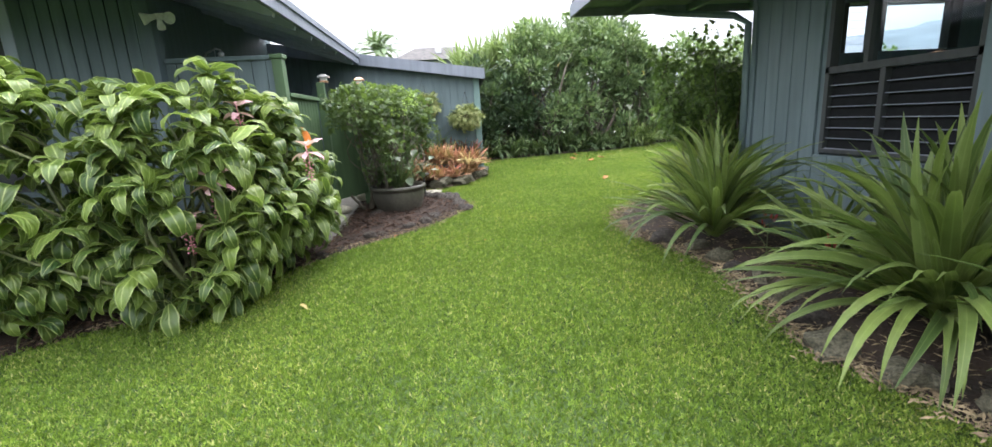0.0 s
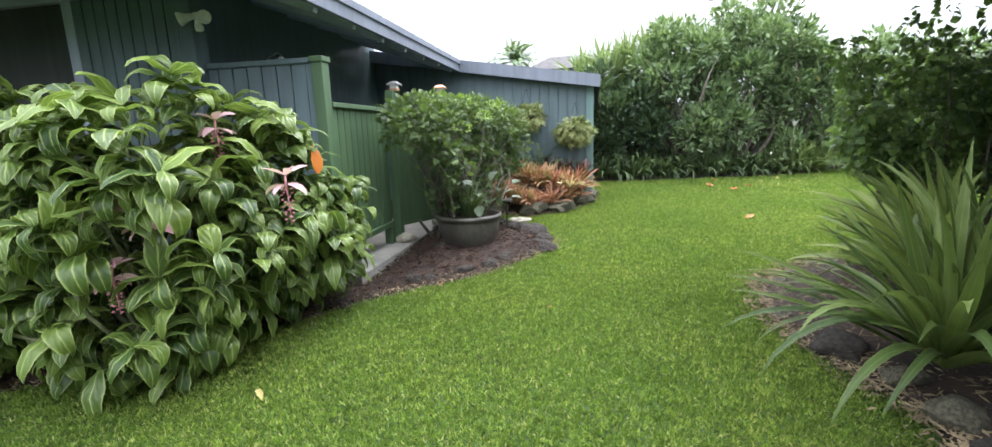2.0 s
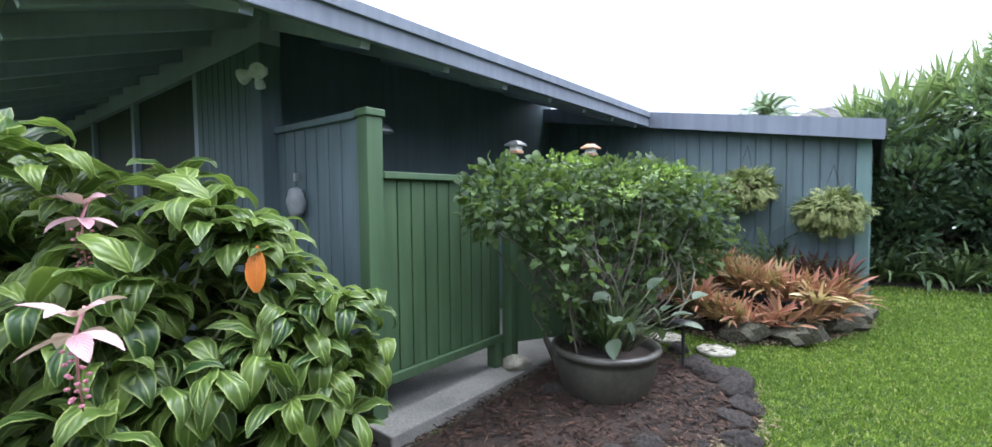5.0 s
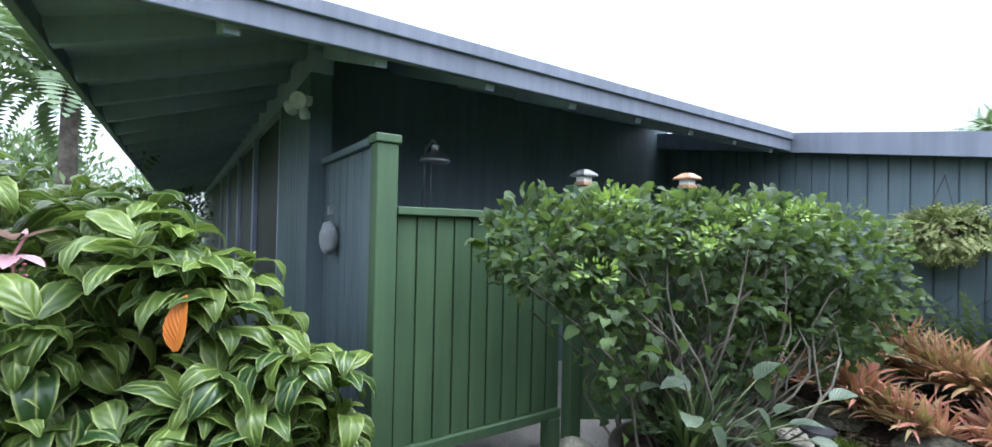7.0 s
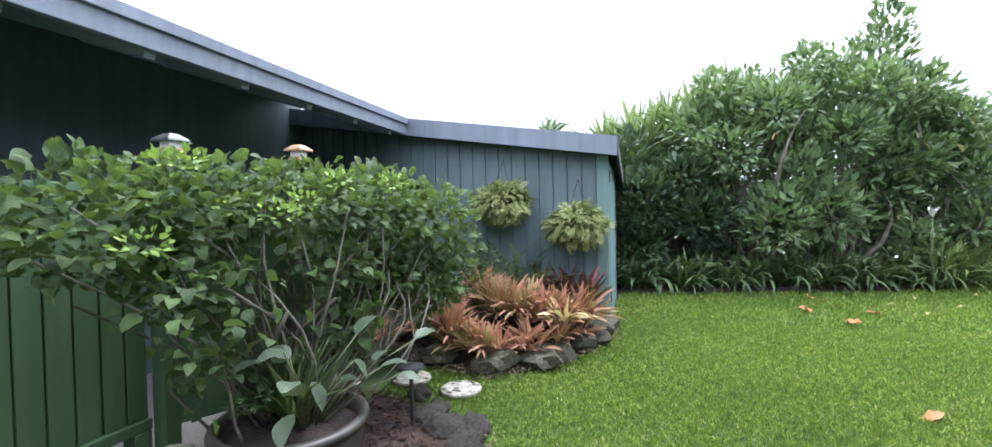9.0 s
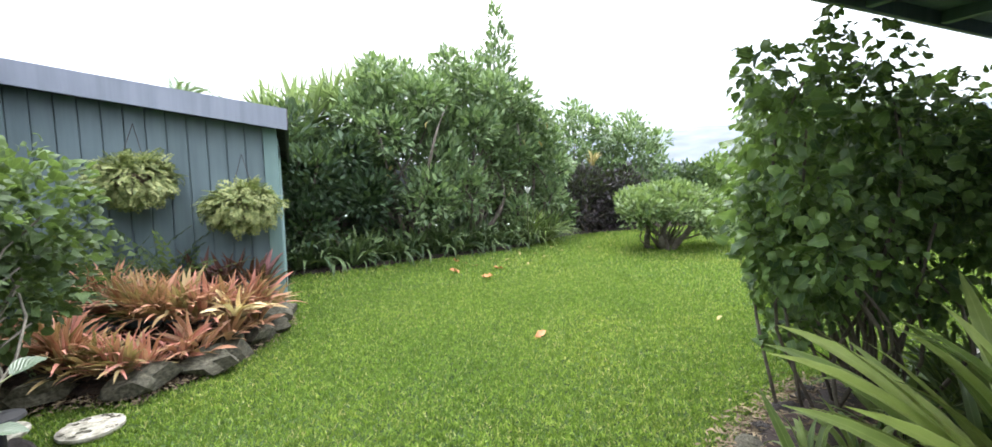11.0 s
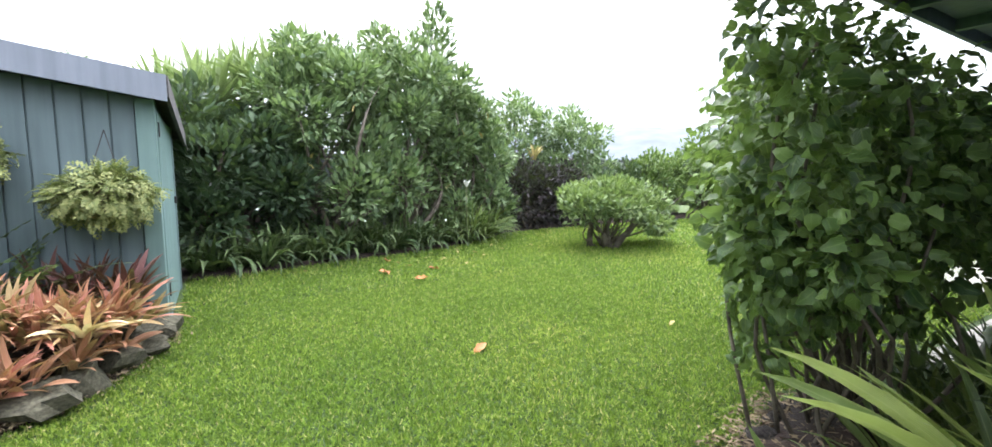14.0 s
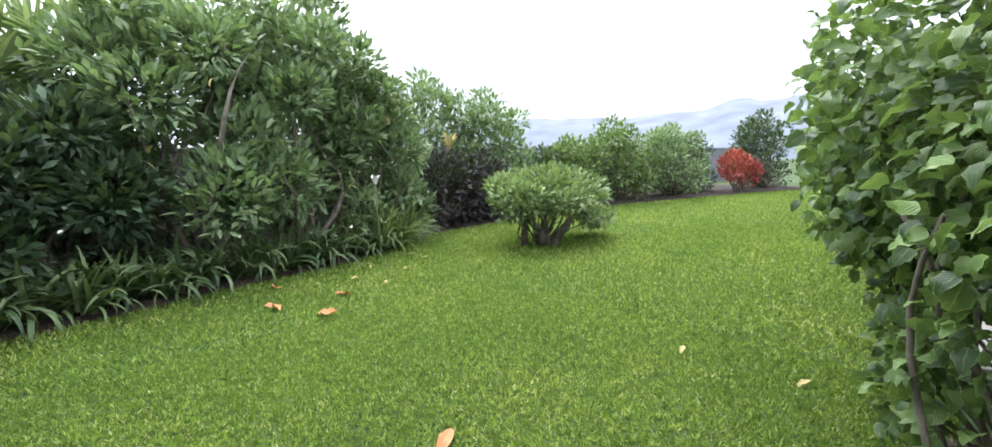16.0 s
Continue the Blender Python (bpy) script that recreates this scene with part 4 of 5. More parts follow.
# strap-leaved clumps by the wall
for x, y, n, L, w, sp, dr in ((2.58, 4.3, 170, 1.18, 0.07, 1.3, 1.2), (2.90, 2.35, 270, 1.28, 0.08, 1.4, 1.35), (2.85, 1.2, 70, 1.1, 0.085, 1.2, 1.2), (3.0, 3.35, 40, 0.75, 0.06, 1.2, 1.2)):
    strap_plant("strap_lily", "large clump of arching green strap leaves", x, y, n, L, w, L_STRAP, rng, "strap lilies", sp, ground_z(x, y) + 0.12, dr)

strap_plant("crinum_lily", "broad-leaved crinum clump by the house corner", 3.24, 5.44, 90, 1.08, 0.100, L_CRINUM, rng, "", 1.35, ground_z(0, 5.6) + 0.10, 0.8)
for x, y, n, L in ((3.35, 6.15, 26, 0.5), (3.85, 6.2, 30, 0.6), (4.35, 6.05, 30, 0.65), (4.7, 6.35, 26, 0.5), (3.6, 5.75, 40, 0.8), (4.3, 5.6, 40, 0.8), (3.1, 6.25, 14, 0.4)):
    strap_plant("fringe_lily", "green strap-leaved clump under the hibiscus", x, y, n, L, 0.05, L_STRAP, rng, "understorey lilies", 1.2, None, 1.4, single=False)
for x, y, n, L in ((5.0, 6.15, 44, 0.6), (5.35, 6.3, 44, 0.6), (5.6, 6.1, 40, 0.65), (4.95, 6.5, 36, 0.45)):
    strap_plant("fringe_lily", "dark green strap-leaved clump beside the path", x, y, n, L, 0.05, L_HEDGESTRAP, rng, "understorey lilies", 1.2, None, 1.4, single=False)
# hibiscus
hib_lumps = [((-0.1, 0.6, 1.7), (0.5, 0.30, 0.48)), ((0.4, 0.7, 1.65), (0.5, 0.30, 0.5)), ((-0.4, 0.0, 1.6), (0.8, 0.5, 0.5)), ((0.5, 0.1, 1.5), (0.9, 0.6, 0.5)), ((-0.65, 0.0, 1.3), (0.55, 0.45, 0.42)), ((0.5, 0.0, 1.1), (0.85, 0.55, 0.4)), ((1.4, 0.2, 1.4), (0.7, 0.55, 0.55)), ((0.25, 0.5, 1.4), (0.8, 0.45, 0.5)), ((1.2, 0.6, 1.35), (0.8, 0.45, 0.55))]
for k in range(22):
    u, w, q = (k * 0.618 + 0.1) % 1, (k * 0.382 + 0.35) % 1, (k * 0.7549 + 0.2) % 1
    low = 0.9 + 0.5 * max(0.0, 0.35 - u)
    hib_lumps.append(((-1.15 + 3.0 * u, (-0.35 + 1.0 * w) * (0.5 if u < 0.25 else 1.0), low + (1.95 - 0.2 * u - low) * q), (rng.uniform(0.2, 0.32), rng.uniform(0.2, 0.3), rng.uniform(0.18, 0.3))))
for cx, cy, cz in ((-0.75, 0.0, 2.15), (-0.45, 0.1, 2.3), (-0.15, 0.0, 2.25), (0.4, 0.1, 2.15), (0.9, 0.1, 2.05), (1.4, 0.1, 2.05)):
    hib_lumps.append(((cx, cy, cz), (0.09, 0.09, 0.2)))
for cx, cy, cz in ((-0.75, -0.1, 0.95), (-0.5, 0.1, 0.78), (-0.25, -0.15, 0.85), (0.05, 0.1, 0.68), (0.35, -0.1, 0.72), (0.7, 0.1, 0.62), (-1.0, 0.1, 1.25), (-1.15, 0.0, 1.7), (-0.95, 0.1, 1.95), (-1.2, -0.25, 1.45), (-1.25, -0.2, 1.8), (-1.05, -0.3, 1.15), (-1.3, -0.1, 2.0), (0.0, 0.5, 0.62), (0.4, 0.5, 0.5), (-0.2, 0.45, 0.8), (0.7, 0.45, 0.6), (0.2, 0.55, 0.85), (-0.7, 0.3, 0.95), (-0.45, 0.42, 0.72), (-0.5, 0.3, 0.5), (-0.15, 0.5, 0.45)):
    hib_lumps.append(((cx, cy, cz), (0.15, 0.13, 0.16)))
shrub("hibiscus_bush", "tall dark green hibiscus bush with toothed leaves", 4.2, 6.5, hib_lumps, TOOTH, L_HIB, 13500, rng, stems=26, r0=0.014, single=300, toward=(-0.8, 0.15), lift=-0.45, roll=1.0, stem_mat=M_TWIG_DARK)
hs = thing("hibiscus_stem_group", 4.1, 6.62, ground_z(4.1, 6.62), "slender grey-brown hibiscus stems rising from the bed", "stems")
for k in range(9):
    bx, by = rng.uniform(-0.4, 0.5), rng.uniform(-0.25, 0.25)
    link_mesh("stem", limbs((bx, by, -0.03), [(bx * 1.5, by * 1.4 + rng.normal(0, 0.08), rng.uniform(1.2, 1.6))], rng, 0.013, 0.008), M_TWIG_DARK, hs)

# round low bush on the lawn
rb_lumps = [((0.1, 0.0, 0.86), (0.8, 0.7, 0.34)), ((0.85, -0.1, 0.84), (0.6, 0.55, 0.36)), ((-0.55, -0.1, 0.74), (0.48, 0.48, 0.28)), ((0.4, 0.1, 1.08), (0.55, 0.5, 0.22)), ((1.15, -0.15, 0.58), (0.42, 0.4, 0.30))]
for k in range(16):
    a, q = k * 2.4, (k * 0.618) % 1
    rb_lumps.append(((0.3 + 1.0 * math.cos(a) * (1.15 - 0.4 * q), 0.72 * math.sin(a), (0.50 if math.cos(a) < 0 else 0.28) + 0.80 * q), (0.22, 0.22, 0.15)))
low_bush = shrub("round_bush", "low spreading green bush on dark forked trunks", 7.45, 11.9, rb_lumps, OVAL, L_BUSH, 5000, rng, stems=22, r0=0.02, lift=0.5, stem_mat=M_TWIG_DARK)
for tx, ty, tz in ((-0.55, -0.15, 0.55), (0.1, -0.2, 0.7), (0.75, -0.1, 0.6), (0.4, 0.2, 0.8)):
    link_mesh("limb", limbs((-0.05, -0.15, -0.05), [(tx, ty, tz)], rng, 0.065, 0.03, 0.4), M_TWIG_DARK, low_bush, "dark crooked trunk")

# back hedge
def clumps(rx_, ry_, h, rng):
    """A tree's crown as a dozen uneven clumps, wider low down and ragged at the top."""
    out = [((0, 0.15, h * 0.42), (rx_ * 1.0, ry_ * 0.7, h * 0.42)), ((0, 0.2, h * 0.68), (rx_ * 0.8, ry_ * 0.6, h * 0.24))]
    for k in range(13):
        f = (k + 0.5) / 13
        a = k * 2.4 + rng.normal(0, 0.3)
        wide = 0.85 - 0.35 * f
        r = rng.uniform(0.30, 0.52)
        out.append(((math.cos(a) * rx_ * wide, math.sin(a) * ry_ * wide, h * (0.12 + 0.74 * f)), (r * 1.1, r, r * rng.uniform(0.8, 1.2))))
    return out


HEDGE = [(1.5, 13.75, 1.15, 0.95, 2.55, L_DARK), (2.9, 13.9, 1.25, 1.0, 4.0, L_TREE), (4.4, 14.1, 1.2, 1.0, 4.35, L_TREE), (5.8, 14.5, 0.95, 0.8, 3.6, L_TREE), (1.5, 15.3, 1.3, 0.8, 2.7, L_LIME),
         (8.2, 15.7, 1.6, 0.7, 3.6, L_TREE), (10.2, 15.7, 1.2, 0.7, 3.3, L_TREE), (12.0, 15.5, 1.2, 0.6, 1.5, L_DARK), (12.9, 15.2, 1.3, 0.8, 2.0, L_FERN), (14.9, 14.9, 1.6, 0.9, 2.5, L_FERN), (17.2, 14.2, 1.6, 1.0, 2.6, L_TREE), (19.0, 14.6, 1.2, 0.8, 2.0, L_DARK), (22.3, 12.9, 1.8, 1.2, 3.2, L_DARK), (27.0, 11.0, 2.5, 2.0, 4.4, L_TREE), (13.2, 8.3, 1.0, 0.8, 2.7, L_LIME)]
for x, y, rx_, ry_, h, mat in HEDGE:
    shrub("hedge_tree", "dense leafy hedge tree with ragged crown", x, y,
          clumps(rx_, ry_, h, rng), OVAL_L, mat, 9500 if x < 7 else 4500, rng, "hedge trees", stems=24, r0=0.05, category="tree", lift=0.4)
shrub("purple_hedge", "dense dark purple-leaved clipped hedge", 7.6, 14.7, [((0, 0, 0.8), (1.2, 0.5, 0.85)), ((1.2, 0.1, 0.8), (0.9, 0.5, 0.8))], OVAL, L_PURPLE, 4500, rng, stems=12)

# bromeliads
front_edge = lambda x: float(np.interp(x, [-0.8, -0.25, 0.15, 0.5, 0.7], [8.98, 8.85, 9.06, 9.55, 9.9]))
spots = [(-1.30, 8.72, 1.0, 0.22, L_SALMON), (-1.05, 9.05, 1.0, 0.26, L_ORANGE)]
for i in range(30):
    u, x = (i * 0.382 + 0.1) % 1, -0.78 + 1.38 * ((i * 0.618) % 1)
    mat = (L_ORANGE, L_ORANGE, L_SALMON, L_TAN)[i % 4] if x < -0.1 else (L_SALMON, L_TAN, L_SALMON, L_ORANGE)[i % 4]
    spots.append((x, min(front_edge(x) + 0.12 + 0.66 * u, 10.05), rng.uniform(0.85, 1.2), 0.20 + 0.24 * u, mat))
for i in range(9):
    x = -0.7 + 1.3 * ((i * 0.618 + 0.3) % 1)
    spots.append((x, front_edge(x) + 0.12, rng.uniform(0.75, 0.95), 0.12, (L_TAN, L_ORANGE, L_SALMON)[i % 3]))
spots.append((0.36, 9.42, 0.85, 0.30, L_CREAM))
for x, y, s, lift, mat in spots:
    wide = 0.031 if x < -0.1 else 0.052
    strap_plant("bromeliad", "cream-leaved bromeliad rosette above mossy stones" if mat is L_CREAM else "salmon-orange bromeliad rosette above mossy stones", x, y, 46 if x < -0.1 else 26, 0.35 * s, wide, mat, rng, "bromeliads", 1.55, ground_z(x, y) + lift, 0.75, size=(0.7, 1.05))
# lime flower heads on the clipped shrub
heads = thing("shrub_flower_head", -0.75, 7.2, 1.9, "lime green flower heads on the clipped shrub", "flower", "lime heads")
for k in range(16):
    c = np.array([rng.uniform(-0.55, 0.35), rng.uniform(-1.2, 1.4), rng.uniform(-0.35, 0.12)])
    p, d = blob_points(40, c, (0.09, 0.09, 0.05), rng, 0.5)
    leaf_cloud("floret_mass", [leaf_shape(0.03, 0.025, 2, 0.5, 0.2, "oval")], p, d + np.array([0, 0, 0.6]), rng.uniform(0.7, 1.2, len(p)), rng, L_LIME, heads)

# tall shoots above the hedge
shrub("leafy_shoot", "slender tree shoot rising above the hedge", 5.15, 14.5, [((0.02, 0, 4.85), (0.16, 0.16, 0.35)), ((0.12, 0, 4.35), (0.34, 0.25, 0.35)), ((0.0, 0, 3.8), (0.5, 0.35, 0.45))], OVAL_L, L_TREE, 560, rng, stems=6, r0=0.03, category="tree", lift=0.9)
for x, y, h in ((0.9, 14.8, 2.1), (1.3, 14.5, 2.3), (1.7, 14.9, 2.5), (2.1, 14.6, 2.6), (2.5, 14.8, 2.7), (0.5, 15.2, 2.2), (1.1, 15.3, 2.4), (2.9, 15.0, 2.9)):
    h += 0.25
    ob = strap_plant("tall_cordyline", "tall green spiky-leaved plant behind the hedge", x, y, 60, 1.1, 0.075, L_SPIKE, rng, "tall cordylines", 1.45, ground_z(x, y) + h - 0.15, 0.55, single=False)
    link_mesh("trunk", tubes([[((0, 0, -h - 0.1), 0.05), ((0.03, 0, -h / 2), 0.045), ((0, 0, 0.05), 0.04)]], 8), M_BARK, ob)
# fringe of strap leaves under the hedge
for i in range(30):
    s_ = i / 29
    x = 0.9 + s_ * 5.0 + rng.normal(0, 0.05)
    y = float(np.interp(x, [0.75, 2.0, 3.0, 4.6, 5.6, 6.6], [12.5, 12.65, 12.9, 13.1, 13.5, 14.2])) + rng.uniform(0.12, 0.35)
    strap_plant("fringe_lily", "low dark green strap-leaved clump below the hedge", x, y, 30, 0.72, 0.055, L_HEDGESTRAP, rng, "fringe lilies", 1.35, None, 1.9, single=False)
for x, y in ((5.75, 13.55), (5.4, 13.45), (6.1, 13.85)):
    strap_plant("grassy_clump", "dense clump of arching grassy green leaves", x, y, 120, 0.8, 0.03, L_STRAP, rng, "grassy clumps", 1.2, None, 1.7, single=False)
strap_plant("yellow_tuft", "small bright yellow-leaved plant above the dark hedge", 7.9, 14.75, 26, 0.35, 0.05, L_YELLOW, rng, "", 1.0, ground_z(0, 14.7) + 1.65, 0.4, single=False)
# red and other shrubs far along the lawn
shrub("red_shrub", "crimson-leaved shrub at the lawn's far edge", 19.75, 13.05, [((0, 0, 0.95), (0.9, 0.5, 0.55)), ((0.7, -0.2, 0.7), (0.6, 0.4, 0.5))], OVAL_L, L_RED, 1800, rng, stems=10, lift=0.9)

# ---- stones, pots and small garden things ----
def rock_mesh(seed, rough=0.35):
    bm = bmesh.new()
    bmesh.ops.create_icosphere(bm, subdivisions=3 if rough < 0.4 else 2, radius=1.0)
    for v in bm.verts:
        d = v.co.normalized()
        k = 1 + rough * noise.noise(d * 1.3 + Vector((seed, 0, 0))) + 0.22 * noise.noise(d * 3.1 + Vector((0, seed, 0))) + 0.07 * noise.noise(d * 9 + Vector((0, 0, seed)))
        v.co = Vector((d.x * k, d.y * k, max(-0.45, d.z * k * 0.8)))
    me = bpy.data.meshes.new("rock")
    bm.to_mesh(me)
    bm.free()
    if rough < 0.4:
        me.shade_smooth()
    return me


def rocks(mat, count):
    out = []
    for i in range(count):
        me = rock_mesh(3.7 * i + (11 if mat is M_LAVA else 29), 0.6 if mat is M_STONE else 0.35)
        me.materials.append(mat)
        out.append(me)
    return out


LAVA, MOSSY, PALE = rocks(M_LAVA, 5), rocks(M_STONE, 4), rocks(M_PALE_STONE, 2)


def put_rock(kind, name, label, x, y, s, rng, group, lift=0.0):
    ob = new(name, kind[int(rng.integers(0, len(kind)))])
    ob.matrix_world = Matrix.Translation((x, y, ground_z(x, y) + s * 0.30 + lift)) @ Euler((rng.normal(0, 0.15), rng.normal(0, 0.15), rng.uniform(0, 6.3))).to_matrix().to_4x4() @ Matrix.Diagonal((s * rng.uniform(0.8, 1.3), s * rng.uniform(0.8, 1.2), s * rng.uniform(0.65, 0.9), 1))
    tagged(ob, label, "rock", group)


def along(points, step):
    out = []
    for (x0, y0), (x1, y1) in zip(points, points[1:]):
        n = max(1, int(math.hypot(x1 - x0, y1 - y0) / step))
        out += [(x0 + (x1 - x0) * i / n, y0 + (y1 - y0) * i / n) for i in range(n)]
    return out


rng = np.random.default_rng(23)
for x, y in along(LEFT_BED[2:13], 0.26):
    put_rock(LAVA, "lava_rock", "dark porous lava rock edging the mulch bed", x - 0.07 + rng.normal(0, 0.05), y + 0.08 + rng.normal(0, 0.05), rng.uniform(0.05, 0.13), rng, "lava edging", -0.01)
for x, y in ((0.1, 7.35), (0.0, 7.55), (-0.2, 7.75), (0.08, 7.1), (-0.4, 7.9), (-0.95, 6.95), (-1.1, 6.75), (-1.15, 7.35)):
    put_rock(LAVA, "lava_rock", "dark porous lava rock edging the mulch bed", x, y, rng.uniform(0.10, 0.15), rng, "lava edging", 0.0)
for x, y in along(SHED_BED[0:6], 0.30):
    put_rock(MOSSY, "mossy_stone", "grey mossy stone walling the bromeliad bed", x + rng.normal(0, 0.02), y + 0.11, rng.uniform(0.14, 0.20), rng, "shed bed stones", 0.02)
for x, y in along(RIGHT_BED[1:12], 0.26):
    put_rock(MOSSY if rng.random() < 0.6 else LAVA, "edging_stone", "weathered brown-grey stone beside the lawn", x + 0.14 + rng.normal(0, 0.03), y - 0.03, rng.uniform(0.10, 0.17) if y < 4.8 else rng.uniform(0.06, 0.10), rng, "right bed stones")
for x, y in ((-1.62, 6.95), (-1.45, 7.9)):
    put_rock(PALE, "pale_stone", "pale rounded stone by the fence", x, y, 0.13, rng, "pale stones", 0.06)

pot = thing("plant_pot", -0.79, 6.98, ground_z(0, 6.98) - 0.02, "wide dark brown glazed pot in the mulch", "pot")
part("body", lathe([(0.23, 0.0), (0.26, 0.012), (0.315, 0.10), (0.362, 0.24), (0.380, 0.36), (0.374, 0.395), (0.400, 0.405), (0.414, 0.428), (0.404, 0.452), (0.368, 0.455), (0.352, 0.42), (0.345, 0.38), (0.02, 0.375)], 48), M_POT, pot, smooth=True)
part("potting_soil", lathe([(0.347, 0.38), (0.25, 0.395), (0.02, 0.40)], 24), M_SOIL, pot)
strap_plant("potted_lily", "thin green stems growing in the brown pot", -0.79, 6.98, 110, 0.42, 0.022, L_HEDGESTRAP, rng, "", 1.2, ground_z(0, 6.98) + 0.36, 0.6)
spath = thing("potted_broad_leaf", -0.72, 7.0, ground_z(0, 7.0) + 0.38, "broad grey-green leaves on stalks in the pot", "plant")
SPOON = [leaf_shape(0.17, 0.12, 6, d, 0.3, "oval", 0.05) for d in (0.5, 0.9)]
tips = np.stack([rng.uniform(-0.30, 0.45, 26), rng.uniform(-0.30, 0.65, 26), rng.uniform(0.12, 0.48, 26)], 1)
link_mesh("stalk", tubes([[((t[0] * 0.2, t[1] * 0.2, 0), 0.006), ((t[0] * 0.6, t[1] * 0.6, t[2] * 0.7), 0.005), (tuple(t), 0.004)] for t in tips], 5), M_STEM, spath)
leaf_objects("leaf", shared("leaf", SPOON, L_SPOON), tips, unit(tips * (1, 1, 0.1) + rng.normal(0, 0.2, tips.shape)), rng.uniform(0.7, 1.1, len(tips)), rng, spath, 0.3)

light = thing("path_light", -0.44, 7.72, ground_z(0, 7.72) + 0.05, "black solar path light on a stake", "lamp")
part("stake", lathe([(0.012, 0.0), (0.014, 0.35), (0.014, 0.36)], 12), M_BLACK, light)
part("lens", lathe([(0.045, 0.36), (0.05, 0.37), (0.05, 0.395), (0.04, 0.40)], 20), M_SMOKE, light)
part("cap", lathe([(0.085, 0.40), (0.09, 0.405), (0.085, 0.42), (0.02, 0.432)], 24), M_BLACK, light)
for x, y in ((-0.35, 8.42), (-0.86, 8.55), (-1.4, 8.35)):
    st = part("stepping_stone", lathe([(0.16, 0.0), (0.17, 0.015), (0.168, 0.03), (0.15, 0.037), (0.02, 0.04)], 28), M_PEBBLE, None, smooth=False)
    st.matrix_world = pose(x, y, ground_z(x, y) + 0.012)
    tagged(st, "round pebble-topped stepping stone in the grass", "stone", "stepping stones")
    for k in range(26):
        a, r = rng.uniform(0, 6.28), 0.145 * math.sqrt(rng.random())
        pb = new("pebble", PALE[k % 2] if k % 2 else MOSSY[k % 4])
        pb.parent = st
        pb.matrix_basis = Matrix.Translation((r * math.cos(a), r * math.sin(a), 0.038)) @ Matrix.Diagonal((0.02, 0.015, 0.008, 1))

# shower on its pipe
sh = thing("outdoor_shower", -2.69, 6.36, 0.19, "chrome outdoor shower with bell head on a pipe", "shower")
link_mesh("pipe", tubes([[((-0.2, 0.0, 0.0), 0.012), ((-0.2, 0.0, 2.22), 0.012), ((-0.17, 0.0, 2.28), 0.012), ((-0.05, 0.0, 2.33), 0.012), ((0.0, 0.0, 2.31), 0.012), ((0, 0, 2.28), 0.012)]], 10), M_METAL, sh)
part("shower_head", lathe([(0.125, 2.14), (0.13, 2.15), (0.12, 2.165), (0.085, 2.20), (0.04, 2.22), (0.03, 2.26), (0.04, 2.27), (0.02, 2.29)], 28), M_METAL, sh, smooth=True)
link_mesh("pull_chain", tubes([[((-0.07, 0, 2.32), 0.003), ((-0.07, 0, 1.6), 0.003)]], 5), M_METAL, sh)
part("valve", lathe([(0.03, 1.1), (0.035, 1.12), (0.03, 1.16)], 12), M_METAL, sh).matrix_basis = pose(-0.2, 0, 0)

# twin floodlight under the eaves and net bag on the screen
fl = thing("floodlight", -2.80, 5.40, 2.63, "white twin floodlight on the corner post", "lamp")
fl.scale = (0.75, 0.75, 0.75)
part("mount", box(-0.06, 0.06, -0.06, 0.02, 0.04, 0.12, 0.012), M_WHITE, fl)
part("motion_sensor", lathe([(0.02, -0.10), (0.045, -0.09), (0.05, -0.05), (0.035, 0.0), (0.02, 0.05)], 18), M_WHITE, fl, smooth=True).matrix_basis = pose(0, -0.05, 0, 12)
for k, (dx, rz) in enumerate(((-0.05, -62), (0.05, 62))):
    bm = lathe([(0.025, -0.02), (0.035, 0.0), (0.045, 0.06), (0.075, 0.12), (0.078, 0.15), (0.065, 0.15), (0.03, 0.13)], 20)
    bm.transform(pose(dx, -0.07, 0.07, 105, 0, rz))
    part("lamp_head", bm, M_WHITE, fl, smooth=True)
bag = thing("hanging_bag", -2.57, 5.50, 1.63, "grey net bag hung on the fence", "bag")
bm = bmesh.new()
bmesh.ops.create_uvsphere(bm, u_segments=20, v_segments=14, radius=1.0)
for v in bm.verts:
    n_ = 0.08 * noise.noise(v.co * 3)
    v.co = Vector((v.co.x * (0.085 + n_ * 0.35), v.co.y * 0.06, v.co.z * 0.115 * (1 + 2 * n_) + 0.08))
part("net", bm, plain_mat("grey_net", (0.30, 0.32, 0.33), 0.8), bag, smooth=True)
part("hook", box(-0.01, 0.01, -0.01, 0.03, 0.24, 0.30, 0.003), M_METAL, bag)

